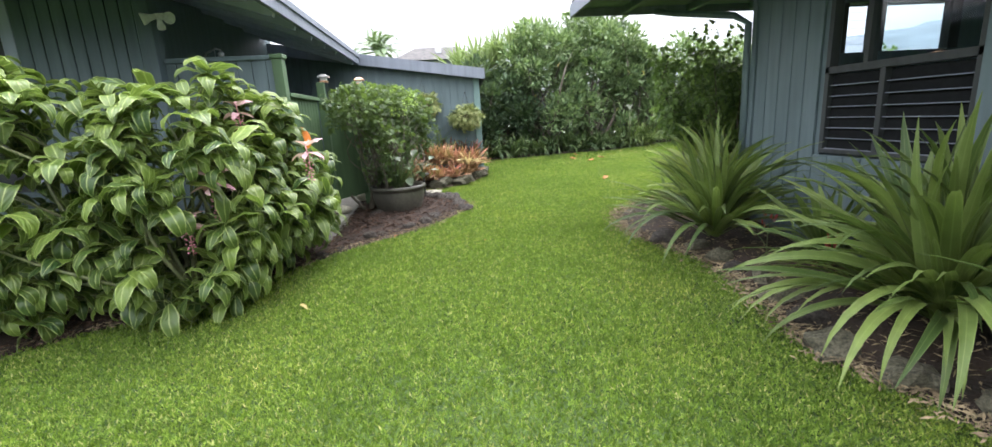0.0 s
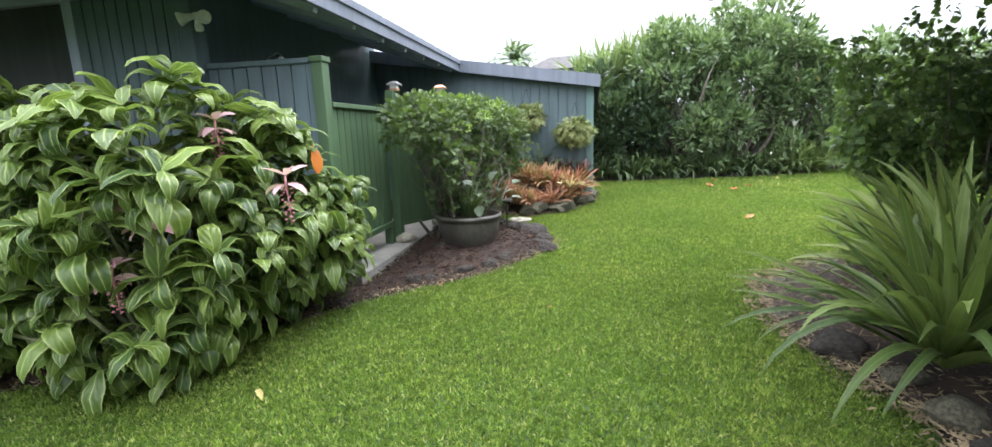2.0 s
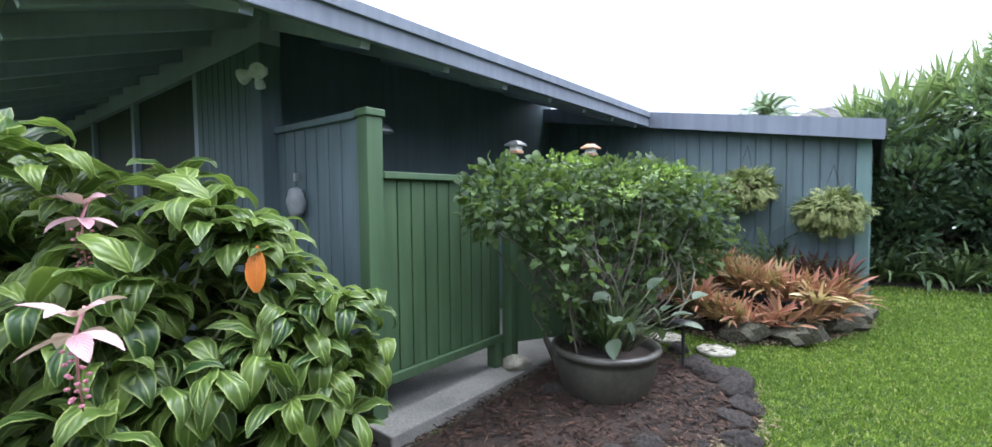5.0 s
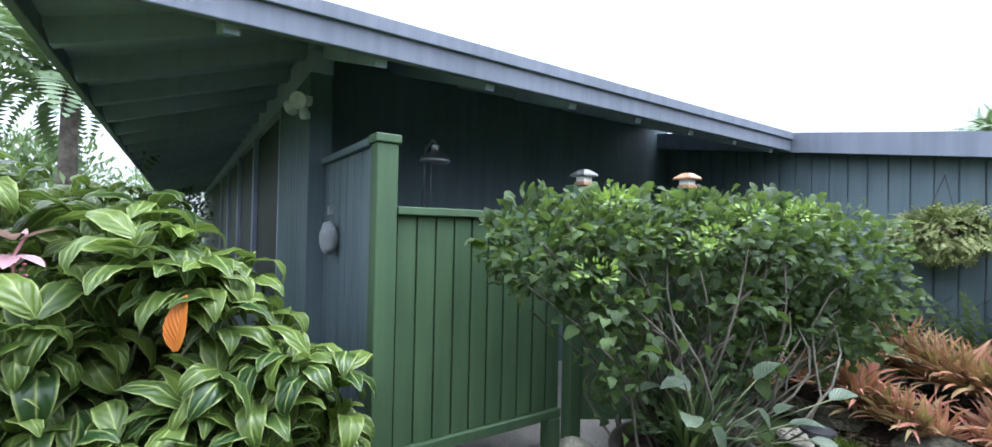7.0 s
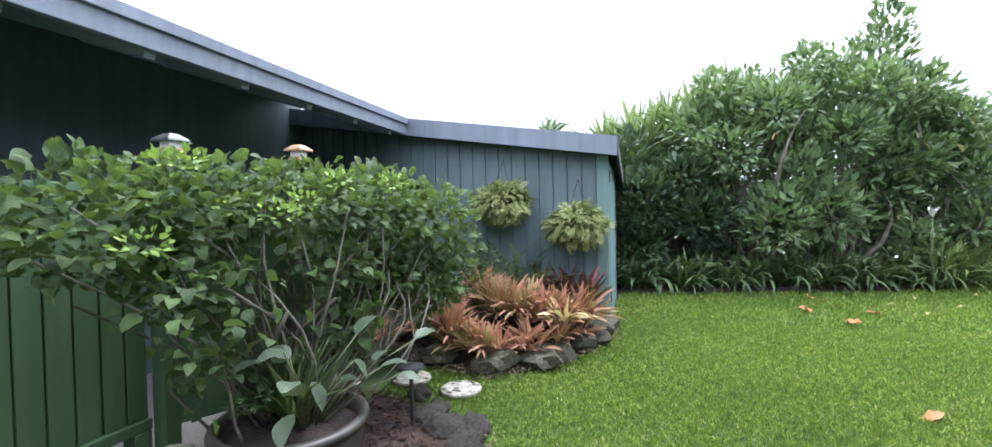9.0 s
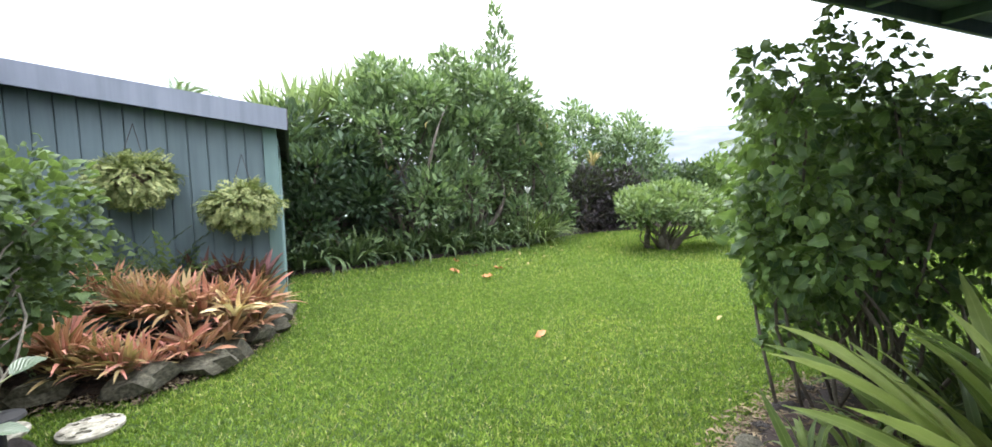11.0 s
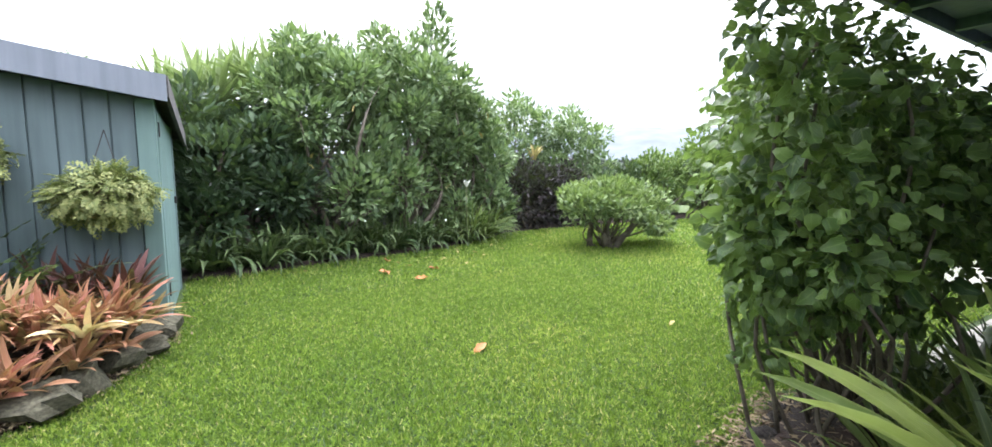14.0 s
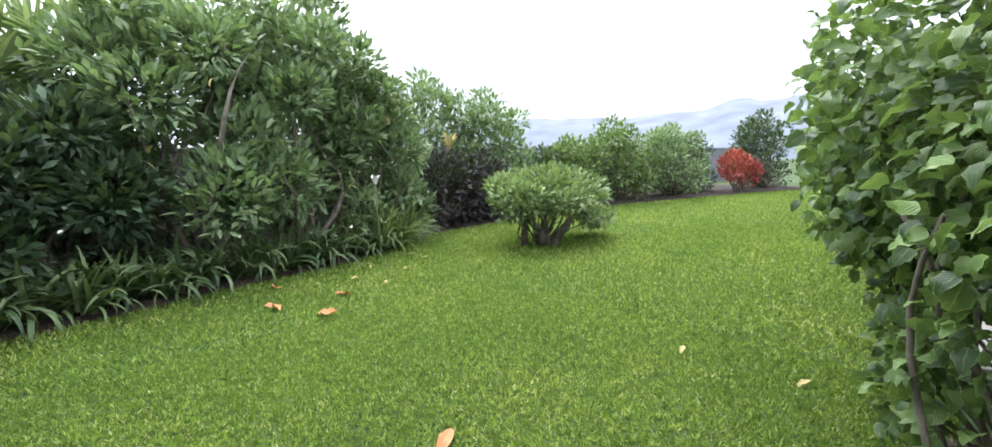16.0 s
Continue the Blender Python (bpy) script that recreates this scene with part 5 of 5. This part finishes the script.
# ---- ferns ----
def frond_shape(length, width, pairs=12, droop=1.0):
    """A feathered frond along +y: a rib and pairs of leaflets that shorten to the tip."""
    V, F, UV = [], [], []
    y = z = 0.0
    ang = 0.35
    pts = []
    for k in range(pairs + 1):
        pts.append((y, z, ang))
        y += length / pairs * math.cos(ang)
        z += length / pairs * math.sin(ang)
        ang -= droop / pairs
    for k in range(pairs):
        s = k / pairs
        y0, z0, a = pts[k]
        y1, z1, _ = pts[k + 1]
        w = width / 2 * math.sin(math.pi * (0.18 + 0.8 * s)) ** 0.8
        for side in (-1, 1):
            b = len(V)
            ym, zm = y0 + (y1 - y0) * 0.8, z0 + (z1 - z0) * 0.8
            V += [(0, y0, z0), (side * w * 0.55, y0 + 0.12 * w, z0 + 0.05 * w), (side * w, y0 + 0.45 * w, z0 - 0.22 * w), (side * w * 0.5, ym + 0.2 * w, zm)]
            UV += [(0.5, 0), (0.2, 0.5), (0.5, 1), (0.8, 0.5)]
            F.append((b, b + 1, b + 2, b + 3) if side > 0 else (b + 3, b + 2, b + 1, b))
    return np.array(V), np.array(F), np.array(UV)


def fern(name, label, x, y, z, n, length, width, material, rng, group="", up=0.3, droop=1.4, single=False):
    ob = thing(name, x, y, z, label, "fern", group)
    shapes = [frond_shape(length, width, 13, droop * k) for k in (0.6, 1.0, 1.4)]
    a = rng.uniform(0, 6.28, n)
    el = rng.uniform(up - (0.7 if single else 1.1), up + (0.7 if single else 1.1), n)
    D = np.stack([np.cos(a) * np.cos(el), np.sin(a) * np.cos(el), np.sin(el)], 1)
    S = rng.uniform(0.6, 1.15, n)
    if single:
        leaf_objects("frond", shared("frond", shapes, material), D * 0.03, D, S, rng, ob, 0.2)
    else:
        leaf_cloud("frond_mass", shapes, D * 0.06, D, S, rng, material, ob, roll=0.3)
    return ob


for x, z in ((-0.46, 1.84), (0.42, 1.56)):
    b = thing("basket_fern", x, 10.12, z, "yellow-green fern in a basket hung on the shed wall", "fern", "basket ferns")
    p, d = blob_points(480, (0, 0, 0.0), (0.27, 0.16, 0.15), rng, 0.5)
    d = unit(d * (1.0, 0.9, 0.8) + np.array([0, -0.12, -0.18]) + rng.normal(0, 0.25, d.shape))
    keep = p[:, 1] < 0.2
    leaf_cloud("frond_mass", [frond_shape(0.19, 0.10, 8, k) for k in (0.8, 1.6, 2.4)], p[keep], d[keep], rng.uniform(0.65, 1.2, keep.sum()), rng, L_FERNY, b, roll=0.4)
    bm = lathe([(0.02, -0.14), (0.10, -0.11), (0.15, -0.03), (0.16, 0.03), (0.15, 0.05), (0.02, 0.06)], 20)
    part("basket", bm, M_COIR, b, "brown coir basket", smooth=True)
    link_mesh("hanger", tubes([[((-0.12, 0.02, 0.05), 0.004), ((0, 0.16, 0.52), 0.004)], [((0.12, 0.02, 0.05), 0.004), ((0, 0.16, 0.52), 0.004)]], 5), M_BLACK, b)
for x, y in ((-1.05, 9.75), (-0.65, 10.0), (-1.4, 9.4), (-0.2, 10.05)):
    fern("sword_fern", "dark green sword fern behind the bromeliads", x, y, ground_z(x, y) + 0.30, 30, 0.95, 0.18, L_SHADE_FERN, rng, "sword ferns", 0.6, 1.1, True)
for x, y in ((3.0, 3.5), (3.2, 3.1)):
    fern("small_fern", "small green fern among the lilies", x, y, ground_z(x, y) + 0.12, 24, 0.4, 0.1, L_FERN, rng, "small ferns", 0.6, 1.2, True)
for x, y in ((0.28, 10.15), (0.52, 10.02), (-0.02, 10.2), (0.15, 9.95)):
    strap_plant("dark_bromeliad", "dark maroon bromeliad rosette by the shed", x, y, 22, 0.42, 0.055, L_MAROON, rng, "dark bromeliads", 1.2, ground_z(x, y) + 0.36, 0.8)
strap_plant("red_cordyline", "dark red cordyline beside the house wall", 4.62, 5.60, 38, 0.42, 0.10, L_MAROON, rng, "", 1.3, 1.25, 0.8)
link_mesh("cordyline_trunk", tubes([[((4.62, 5.60, 0.1), 0.03), ((4.62, 5.60, 1.28), 0.022)]], 8), M_BARK)["label"] = "thin grey cordyline trunk in the bed"

L_YM = shared("yellow_leaf", [leaf_shape(0.15, 0.07, 5, d, 0.3, "oval") for d in (0.5, 1.0, 1.5)], L_YELLOW)
# pink flower clusters on the broad-leaved bush
PETAL = [leaf_shape(0.118, 0.054, 5, d, 0.4, "oval") for d in (0.4, 1.0)]
petals = shared("bract", PETAL, L_PINK)
bead = rock_mesh(1.0, 0.05)
bead.materials.append(plain_mat("pink_bead", (0.55, 0.20, 0.28), 0.4))
for x, y, z, s in FLOWERS:
    fo = thing("flower_cluster", x, y, z, "hanging pink flower cluster with pale bracts", "flower", "pink flower clusters")
    n = 9
    a = np.arange(n) * 2.4
    D = np.stack([np.cos(a), np.sin(a), np.where(np.arange(n) < 5, -0.25, 0.5)], 1)
    leaf_objects("bract", petals, D * 0.012 + np.stack([0 * a, 0 * a, np.where(np.arange(n) < 5, 0, 0.05)], 1), D, np.full(n, s), rng, fo, 0.3)
    link_mesh("flower_stalk", tubes([[((-0.02, 0.03, 0.08), 0.006), ((0, 0, 0), 0.006), ((0.01, 0, -0.12 * s), 0.004), ((0, 0.01, -0.22 * s), 0.003)]], 6), plain_mat("pink_stalk", (0.50, 0.22, 0.24), 0.5), fo)
    for k in range(22):
        o = new("bud", bead)
        o.parent = fo
        t = k / 22
        o.matrix_basis = Matrix.Translation((0.035 * (1 - t * 0.4) * math.cos(k * 2.4), 0.035 * (1 - t * 0.4) * math.sin(k * 2.4), -0.03 - 0.18 * s * t)) @ Matrix.Scale(0.008, 4)
ol = leaf_shape(0.21, 0.085, 7, 0.7, 0.5, "oval")
ob = new("withered_leaf", shared("withered_leaf", [ol], L_FLAME)[0])
ob.matrix_world = look((-1.33, 4.650, 1.320), (-1.36, 4.670, 2.0)) @ pose(0, 0, 0, -90, 0, 0)
tagged(ob, "bright orange dying leaf on the bush", "leaf")
# yellow leaves and white blossom in the hedge
bloom = shared("blossom", [leaf_shape(0.05, 0.045, 3, 0.4, 0.3, "oval")], M_WHITE)[0]
for i in range(14):
    x = rng.uniform(1.2, 6.2)
    y = float(np.interp(x, [0.75, 2.0, 3.0, 4.6, 5.6, 6.6], [12.75, 12.85, 12.9, 13.05, 13.5, 14.1]))
    white = i % 2 == 0
    ob = new("white_blossom" if white else "yellow_hedge_leaf", bloom if white else L_YM[i % 3])
    ob.matrix_world = pose(x, y, rng.uniform(0.9, 1.9) if white else rng.uniform(1.4, 3.2), rng.uniform(-70, -20), rng.uniform(-30, 30), rng.uniform(0, 360))
    tagged(ob, "small white blossom in the dark hedge" if white else "single yellow leaf in the green hedge", "flower" if white else "leaf", "hedge blossom" if white else "yellow hedge leaves")
# white spathe standing in the hedge
wf = thing("white_flower", 5.13, 13.03, ground_z(0, 13.03), "single white flower on a tall stem by the hedge", "flower")
link_mesh("flower_stalk", tubes([[((0.05, 0.1, 0), 0.012), ((0.02, 0.05, 0.7), 0.010), ((0, 0, 1.16), 0.008)]], 6), M_STEM, wf)
for k in range(5):
    pm = shared("petal", [leaf_shape(0.17, 0.07, 5, 0.5, 0.3, "oval", 0.1)], M_WHITE)[0]
    po = new("petal", pm)
    po.parent = wf
    po.matrix_basis = pose(0, 0, 1.12, 62, 0, 72 * k)
# red ginger flowers low in the right bed
for x, y, z in ((2.75, 3.75, 0.42), (2.9, 3.2, 0.34), (2.62, 4.6, 0.42)):
    ob = strap_plant("red_flower", "small red flower near the ground", x, y, 9, 0.06, 0.03, L_RED, rng, "red flowers", 0.7, z, 0.3)
    link_mesh("flower_stalk", tubes([[((0, 0, -0.25), 0.004), ((0, 0, 0.02), 0.004)]], 5), M_STEM, ob)

# fallen leaves on the grass
FALL = [leaf_shape(0.16, 0.06, 7, d, 0.55, "oval", 0.35, 0.0, tw) for d, tw in ((0.8, 0.5), (-0.6, -0.7), (1.4, 0.3))]
fall_o, fall_y = shared("fallen_leaf", FALL, L_FALLEN), shared("fallen_leaf", FALL, L_YELLOW)
for i, (x, y, kind) in enumerate([(3.02, 8.70, 0), (3.35, 11.15, 3), (3.06, 11.76, 3), (3.12, 11.68, 0), (3.40, 12.34, 3), (3.74, 11.61, 3), (4.29, 12.14, 1), (4.98, 12.38, 1), (4.75, 12.77, 1), (5.54, 12.43, 1), (3.77, 11.62, 1), (4.44, 11.71, 1), (3.45, 12.2, 1), (4.0, 12.3, 1), (4.7, 12.6, 1), (5.0, 12.1, 1), (3.6, 11.9, 1), (-2.22, 3.70, 1), (-1.30, 3.72, 1), (0.35, 5.14, 2), (5.6, 12.9, 1), (6.2, 12.6, 1), (9.6, 11.0, 1), (4.9, 8.3, 1), (4.9, 7.5, 1), (2.2, 12.2, 1), (-0.7, 5.62, 2), (8.6, 10.6, 1)]):
    me = (fall_y if kind == 1 else fall_o)[i % 3]
    ob = new("fallen_leaf", me)
    ob.matrix_world = pose(x, y, ground_z(x, y) + 0.045, rng.uniform(-12, 12), rng.uniform(-15, 15), rng.uniform(0, 360))
    ob.scale = ((1.15, 1.15, 1.15), (0.62, 0.62, 0.62), (0.35, 0.35, 0.35), (1.6, 1.6, 1.6))[kind]
    tagged(ob, "curled yellow fallen leaf on the grass" if kind == 1 else "curled orange fallen leaf on the grass", "leaf", "fallen leaves")

# concrete path by the far wing and white garden ornament
pth = part("path_slab", box(5.9, 8.19, 6.40, 6.78, 0.0, 0.205, 0.01), M_CONCRETE)
tagged(pth, "pale concrete path along the house", "path", kind="structure")
pth = part("terrace_slab", box(9.05, 12.2, 6.83, 7.85, 0.0, 0.26, 0.01), M_CONCRETE)
tagged(pth, "pale raised concrete terrace edge", "terrace", kind="structure")
orn = thing("garden_ornament", 5.45, 6.25, 0.2, "white stacked garden ornament behind the hibiscus", "ornament")
orn.scale = (0.7, 0.7, 0.7)
part("foot", box(-0.14, 0.14, -0.10, 0.10, 0.0, 0.16, 0.02), M_WHITE, orn)
part("step", box(-0.11, 0.11, -0.08, 0.08, 0.16, 0.30, 0.02), M_PALE_STONE, orn)
part("figure", lathe([(0.05, 0.30), (0.10, 0.36), (0.12, 0.45), (0.08, 0.55), (0.10, 0.60), (0.07, 0.68), (0.02, 0.70)], 18), M_WHITE, orn, smooth=True)

# boundary fence behind the hedges
bf = thing("boundary_fence", 0, 16.5, ground_z(0, 16), "dark grey boundary fence behind the hedge", "fence")
for k in range(19):
    part("panel", box(-2 + k * 2.0, -0.02 + k * 2.0, -0.03, 0.03, 0.0, 1.72), M_WIRE_FENCE, bf)
    part("rail", box(-2 + k * 2.0, -0.02 + k * 2.0, -0.05, 0.05, 1.721, 1.78, 0.006), M_WIRE_FENCE, bf)

# ---- palms, neighbour's roof, hills ----
def palm(x, y, h, size, rng, label, z0=None, n=26):
    z0 = ground_z(x, y) if z0 is None else z0
    ob = thing("palm_tree", x, y, z0, label, "palm", "palms")
    link_mesh("trunk", tubes([[((0, 0, -0.1), 0.16), ((0.1, 0, h * 0.5), 0.12), ((0.05, 0, h), 0.10)]], 10), M_BARK, ob)
    shapes = [frond_shape(size, size * 0.38, 22, d) for d in (0.9, 1.5, 2.1)]
    a = np.arange(n) * 2.4
    el = np.linspace(1.2, -0.3, n)
    D = np.stack([np.cos(a) * np.cos(el), np.sin(a) * np.cos(el), np.sin(el)], 1)
    leaf_objects("frond", shared("frond", shapes, L_PALM), np.tile((0.05, 0, h), (n, 1)) + D * 0.1, D, rng.uniform(0.8, 1.1, n), rng, ob, 0.2)
    return ob


palm(-5.4, 43.0, 7.1, 3.1, rng, "distant palm above the rooftops", 0.5)
palm(-8.2, 3.3, 3.6, 1.7, rng, "drooping pale palm beside the house")
palm(-10.5, 1.8, 4.6, 2.0, rng, "drooping pale palm beside the house")
for x, y, h in ((-7.0, 3.0, 2.0), (-9.0, 2.2, 2.6), (-12.0, 2.5, 3.4), (-15.5, 1.5, 4.0), (-6.0, -1.0, 3.0), (-11.0, -2.5, 4.0), (-16.0, -4.0, 4.5), (-17.0, 4.3, 3.0), (-20.0, 3.6, 3.6), (-26.0, 5.0, 4.5), (-27.0, 7.5, 4.5)):
    shrub("side_tree", "dense leafy tree beside the house", x, y, [((0, 0, h * 0.6), (1.3, 1.3, h * 0.45))], OVAL_L, L_TREE, 2200, rng, "side trees", stems=12, r0=0.06, category="tree")
nb = thing("neighbour_house", -0.6, 33.0, 0.5, "distant grey-roofed neighbouring house", "house")
part("wall", box(-2.4, 2.6, 0, 4, 0, 5.0), M_FASCIA, nb)
bm = bmesh.new()
pv = [bm.verts.new(p) for p in ((-2.8, -0.5, 5.0), (3.0, -0.5, 5.0), (3.0, 4.5, 5.0), (-2.8, 4.5, 5.0), (-1.2, 2, 6.1), (1.6, 2, 6.1))]
for f in ((0, 1, 5, 4), (1, 2, 5), (2, 3, 4, 5), (3, 0, 4), (3, 2, 1, 0)):
    bm.faces.new([pv[i] for i in f])
part("roof", bm, M_ROOF, nb)
part("vent", box(0.2, 0.6, 0.6, 1.0, 5.5, 5.95, 0.02), M_METAL, nb)

hv, hf, nb_ = [], [], 120
for i in range(nb_ + 1):
    b = radians(-10 + 120 * i / nb_)
    for k, r in enumerate((700, 820, 1000)):
        ridge = 0.103 + 0.014 * noise.noise((b * 4.0, 0.3, 0)) + 0.012 * noise.noise((b * 15.0, 1.0, 0)) + 0.004 * noise.noise((b * 60.0, 2.0, 0))
        ridge *= min(1.0, max(0.25, (math.degrees(b) - 5) / 30))
        z = (0.0, ridge * 820 * 0.62, ridge * 1000)[k]
        hv.append((r * math.sin(b), r * math.cos(b), z))
for i in range(nb_):
    for k in range(2):
        a = i * 3 + k
        hf.append((a, a + 3, a + 4, a + 1))
hv = np.array(hv)
tagged(link_mesh("backdrop_hills", mesh_from("backdrop_hills", hv, np.array(hf), hv[:, :2] * 0.001), M_HILL), "distant mountain ridge with haze painted into its pale blue", "hills", kind="structure")

# ---- litter and lawn ----
def surface_chips(name, poly, n, size, material, rng, lift, label, parent_label="litter"):
    xs, ys = [p[0] for p in poly], [p[1] for p in poly]
    X, Y = rng.uniform(min(xs), max(xs), n * 3), rng.uniform(min(ys), max(ys), n * 3)
    ok = inside_np(poly, X, Y)
    X, Y = X[ok][:n], Y[ok][:n]
    d = np.clip(edge_distance(poly, X, Y) / 0.5, 0, 1)
    Z = np.array([ground_z(x, y) for x, y in zip(X, Y)]) + 0.03 + lift * d
    P = np.stack([X, Y, Z + rng.uniform(0, 0.015, len(X))], 1)
    a = rng.uniform(0, 6.28, len(X))
    D = np.stack([np.cos(a), np.sin(a), rng.normal(0, 0.25, len(X))], 1)
    ob = leaf_cloud(name, [leaf_shape(size, size * 0.35, 2, 0.5, 0.4, "oval"), leaf_shape(size * 1.6, size * 0.2, 2, 0.5, 0.4, "oval")], P, D, rng.uniform(0.5, 1.4, len(X)), rng, material, None, roll=0.5)
    return tagged(ob, label, "litter", kind="stuff")


surface_chips("mulch_chip_litter", [(-3.3, 3.3), *LEFT_BED[3:15], (-3.3, 5.5)], 9000, 0.045, L_MULCH, rng, 0.07, "damp red-brown mulch chips over the bed")
surface_chips("dry_leaf_litter", RIGHT_BED, 4200, 0.042, M_STRAW, rng, 0.10, "dry straw-coloured leaf litter over the bed")
surface_chips("dry_leaf_litter", SHED_BED, 2500, 0.06, L_MULCH, rng, 0.16, "dry brown leaf litter over the bed")


def edge_litter(name, points, n, size, material, rng, label):
    """Dry clippings strewn along a bed's edge."""
    line = np.array(along(points, 0.02))
    pick = line[rng.integers(0, len(line), n)] + rng.normal(0, 0.07, (n, 2))
    P = np.stack([pick[:, 0], pick[:, 1], [ground_z(x, y) + 0.03 for x, y in pick] + rng.uniform(0, 0.02, n)], 1)
    a = rng.uniform(0, 6.28, n)
    D = np.stack([np.cos(a), np.sin(a), rng.normal(0, 0.2, n)], 1)
    ob = leaf_cloud(name, [leaf_shape(size, size * 0.25, 2, 0.4, 0.4, "oval")], P, D, rng.uniform(0.4, 1.3, n), rng, material, None, roll=0.5)
    return tagged(ob, label, "litter", kind="stuff")


edge_litter("straw_litter", RIGHT_BED[1:12], 5000, 0.05, M_STRAW, rng, "dry straw-coloured clippings along the bed edge")
edge_litter("straw_litter", LEFT_BED[2:12], 1800, 0.04, M_STRAW, rng, "dry straw-coloured clippings along the bed edge")
edge_litter("straw_litter", SHED_BED[1:6], 1200, 0.05, M_STRAW, rng, "dry straw-coloured clippings along the bed edge")


def lawn(name, x0, x1, y0, y1, per_m2, height, width, rng, label):
    n = int((x1 - x0) * (y1 - y0) * per_m2)
    X, Y = rng.uniform(x0, x1, n), rng.uniform(y0, y1, n)
    jitter = rng.normal(0, 0.025, n)
    ok = np.ones(n, bool)
    for poly in (LEFT_BED, SHED_BED, RIGHT_BED, HEDGE_BED):
        dist = edge_distance(poly, X, Y)
        ok &= ~(inside_np(poly, X, Y) & (dist > 0.03 + jitter))
        ok &= rng.random(n) < np.clip(dist / 0.10, 0.25, 1)
    ok &= ~((X < -1.6) & (Y > 5.5)) & ~((X < 0.8) & (Y > 10.38)) & ~((X > 3.5) & (Y < 5.45)) & ~((X > 4.8) & (Y < 6.85))
    X, Y = X[ok], Y[ok]
    n = len(X)
    Z = 0.03 + 0.0375 * (np.clip(Y, -12, 16) - 2.8) - 0.004
    # tufts: a few sets of waves give each spot its own height and lean
    tuft = sum(np.sin(X * k + p) * np.sin(Y * q + r) for k, q, p, r in ((83, 71, 0.3, 1.1), (57, 96, 2.1, 0.4), (121, 49, 1.4, 2.7), (37, 33, 0.9, 0.2))) / 2
    a, tilt = rng.uniform(0, 6.28, n), rng.uniform(0.35, 1.35, n)
    h = height * rng.uniform(0.6, 1.25, n)
    Z += np.clip(0.5 + 0.5 * tuft, 0, 1) * height * 0.45
    b = rng.uniform(0, 6.28, n)
    w = width * rng.uniform(0.7, 1.3, n) / 2
    V = np.zeros((n, 3, 3))
    V[:, 0] = np.stack([X - w * np.cos(a), Y - w * np.sin(a), Z], 1)
    V[:, 1] = np.stack([X + w * np.cos(a), Y + w * np.sin(a), Z], 1)
    V[:, 2] = np.stack([X + h * np.sin(tilt) * np.cos(b), Y + h * np.sin(tilt) * np.sin(b), Z + h * np.abs(np.cos(tilt)) + 0.004], 1)
    UV = np.tile(np.array([(0.0, 0.0), (1.0, 0.0), (0.5, 1.0)]), (n, 1))
    ob = link_mesh(name, mesh_from(name, V.reshape(-1, 3), np.arange(n * 3).reshape(-1, 3), UV), L_GRASS)
    return tagged(ob, label, "grass", kind="stuff")


rng = np.random.default_rng(77)
lawn("lawn_grass", -3.6, 3.0, 0.4, 6.0, 15000, 0.027, 0.0105, rng, "fresh green mown lawn with coarse blades")
lawn("lawn_grass", -1.0, 5.4, 6.0, 11.0, 10000, 0.032, 0.012, rng, "fresh green mown lawn with coarse blades")
lawn("lawn_grass", 0.6, 9.0, 11.0, 14.4, 3500, 0.05, 0.017, rng, "fresh green mown lawn with coarse blades")
lawn("lawn_grass", 5.4, 12.0, 6.5, 11.0, 3500, 0.05, 0.017, rng, "fresh green mown lawn with coarse blades")
lawn("lawn_grass", 9.0, 24.0, 6.5, 14.5, 1300, 0.055, 0.024, rng, "fresh green mown lawn with coarse blades")
lawn("lawn_grass", -6.0, 4.0, -3.0, 0.4, 3000, 0.045, 0.012, rng, "fresh green mown lawn with coarse blades")
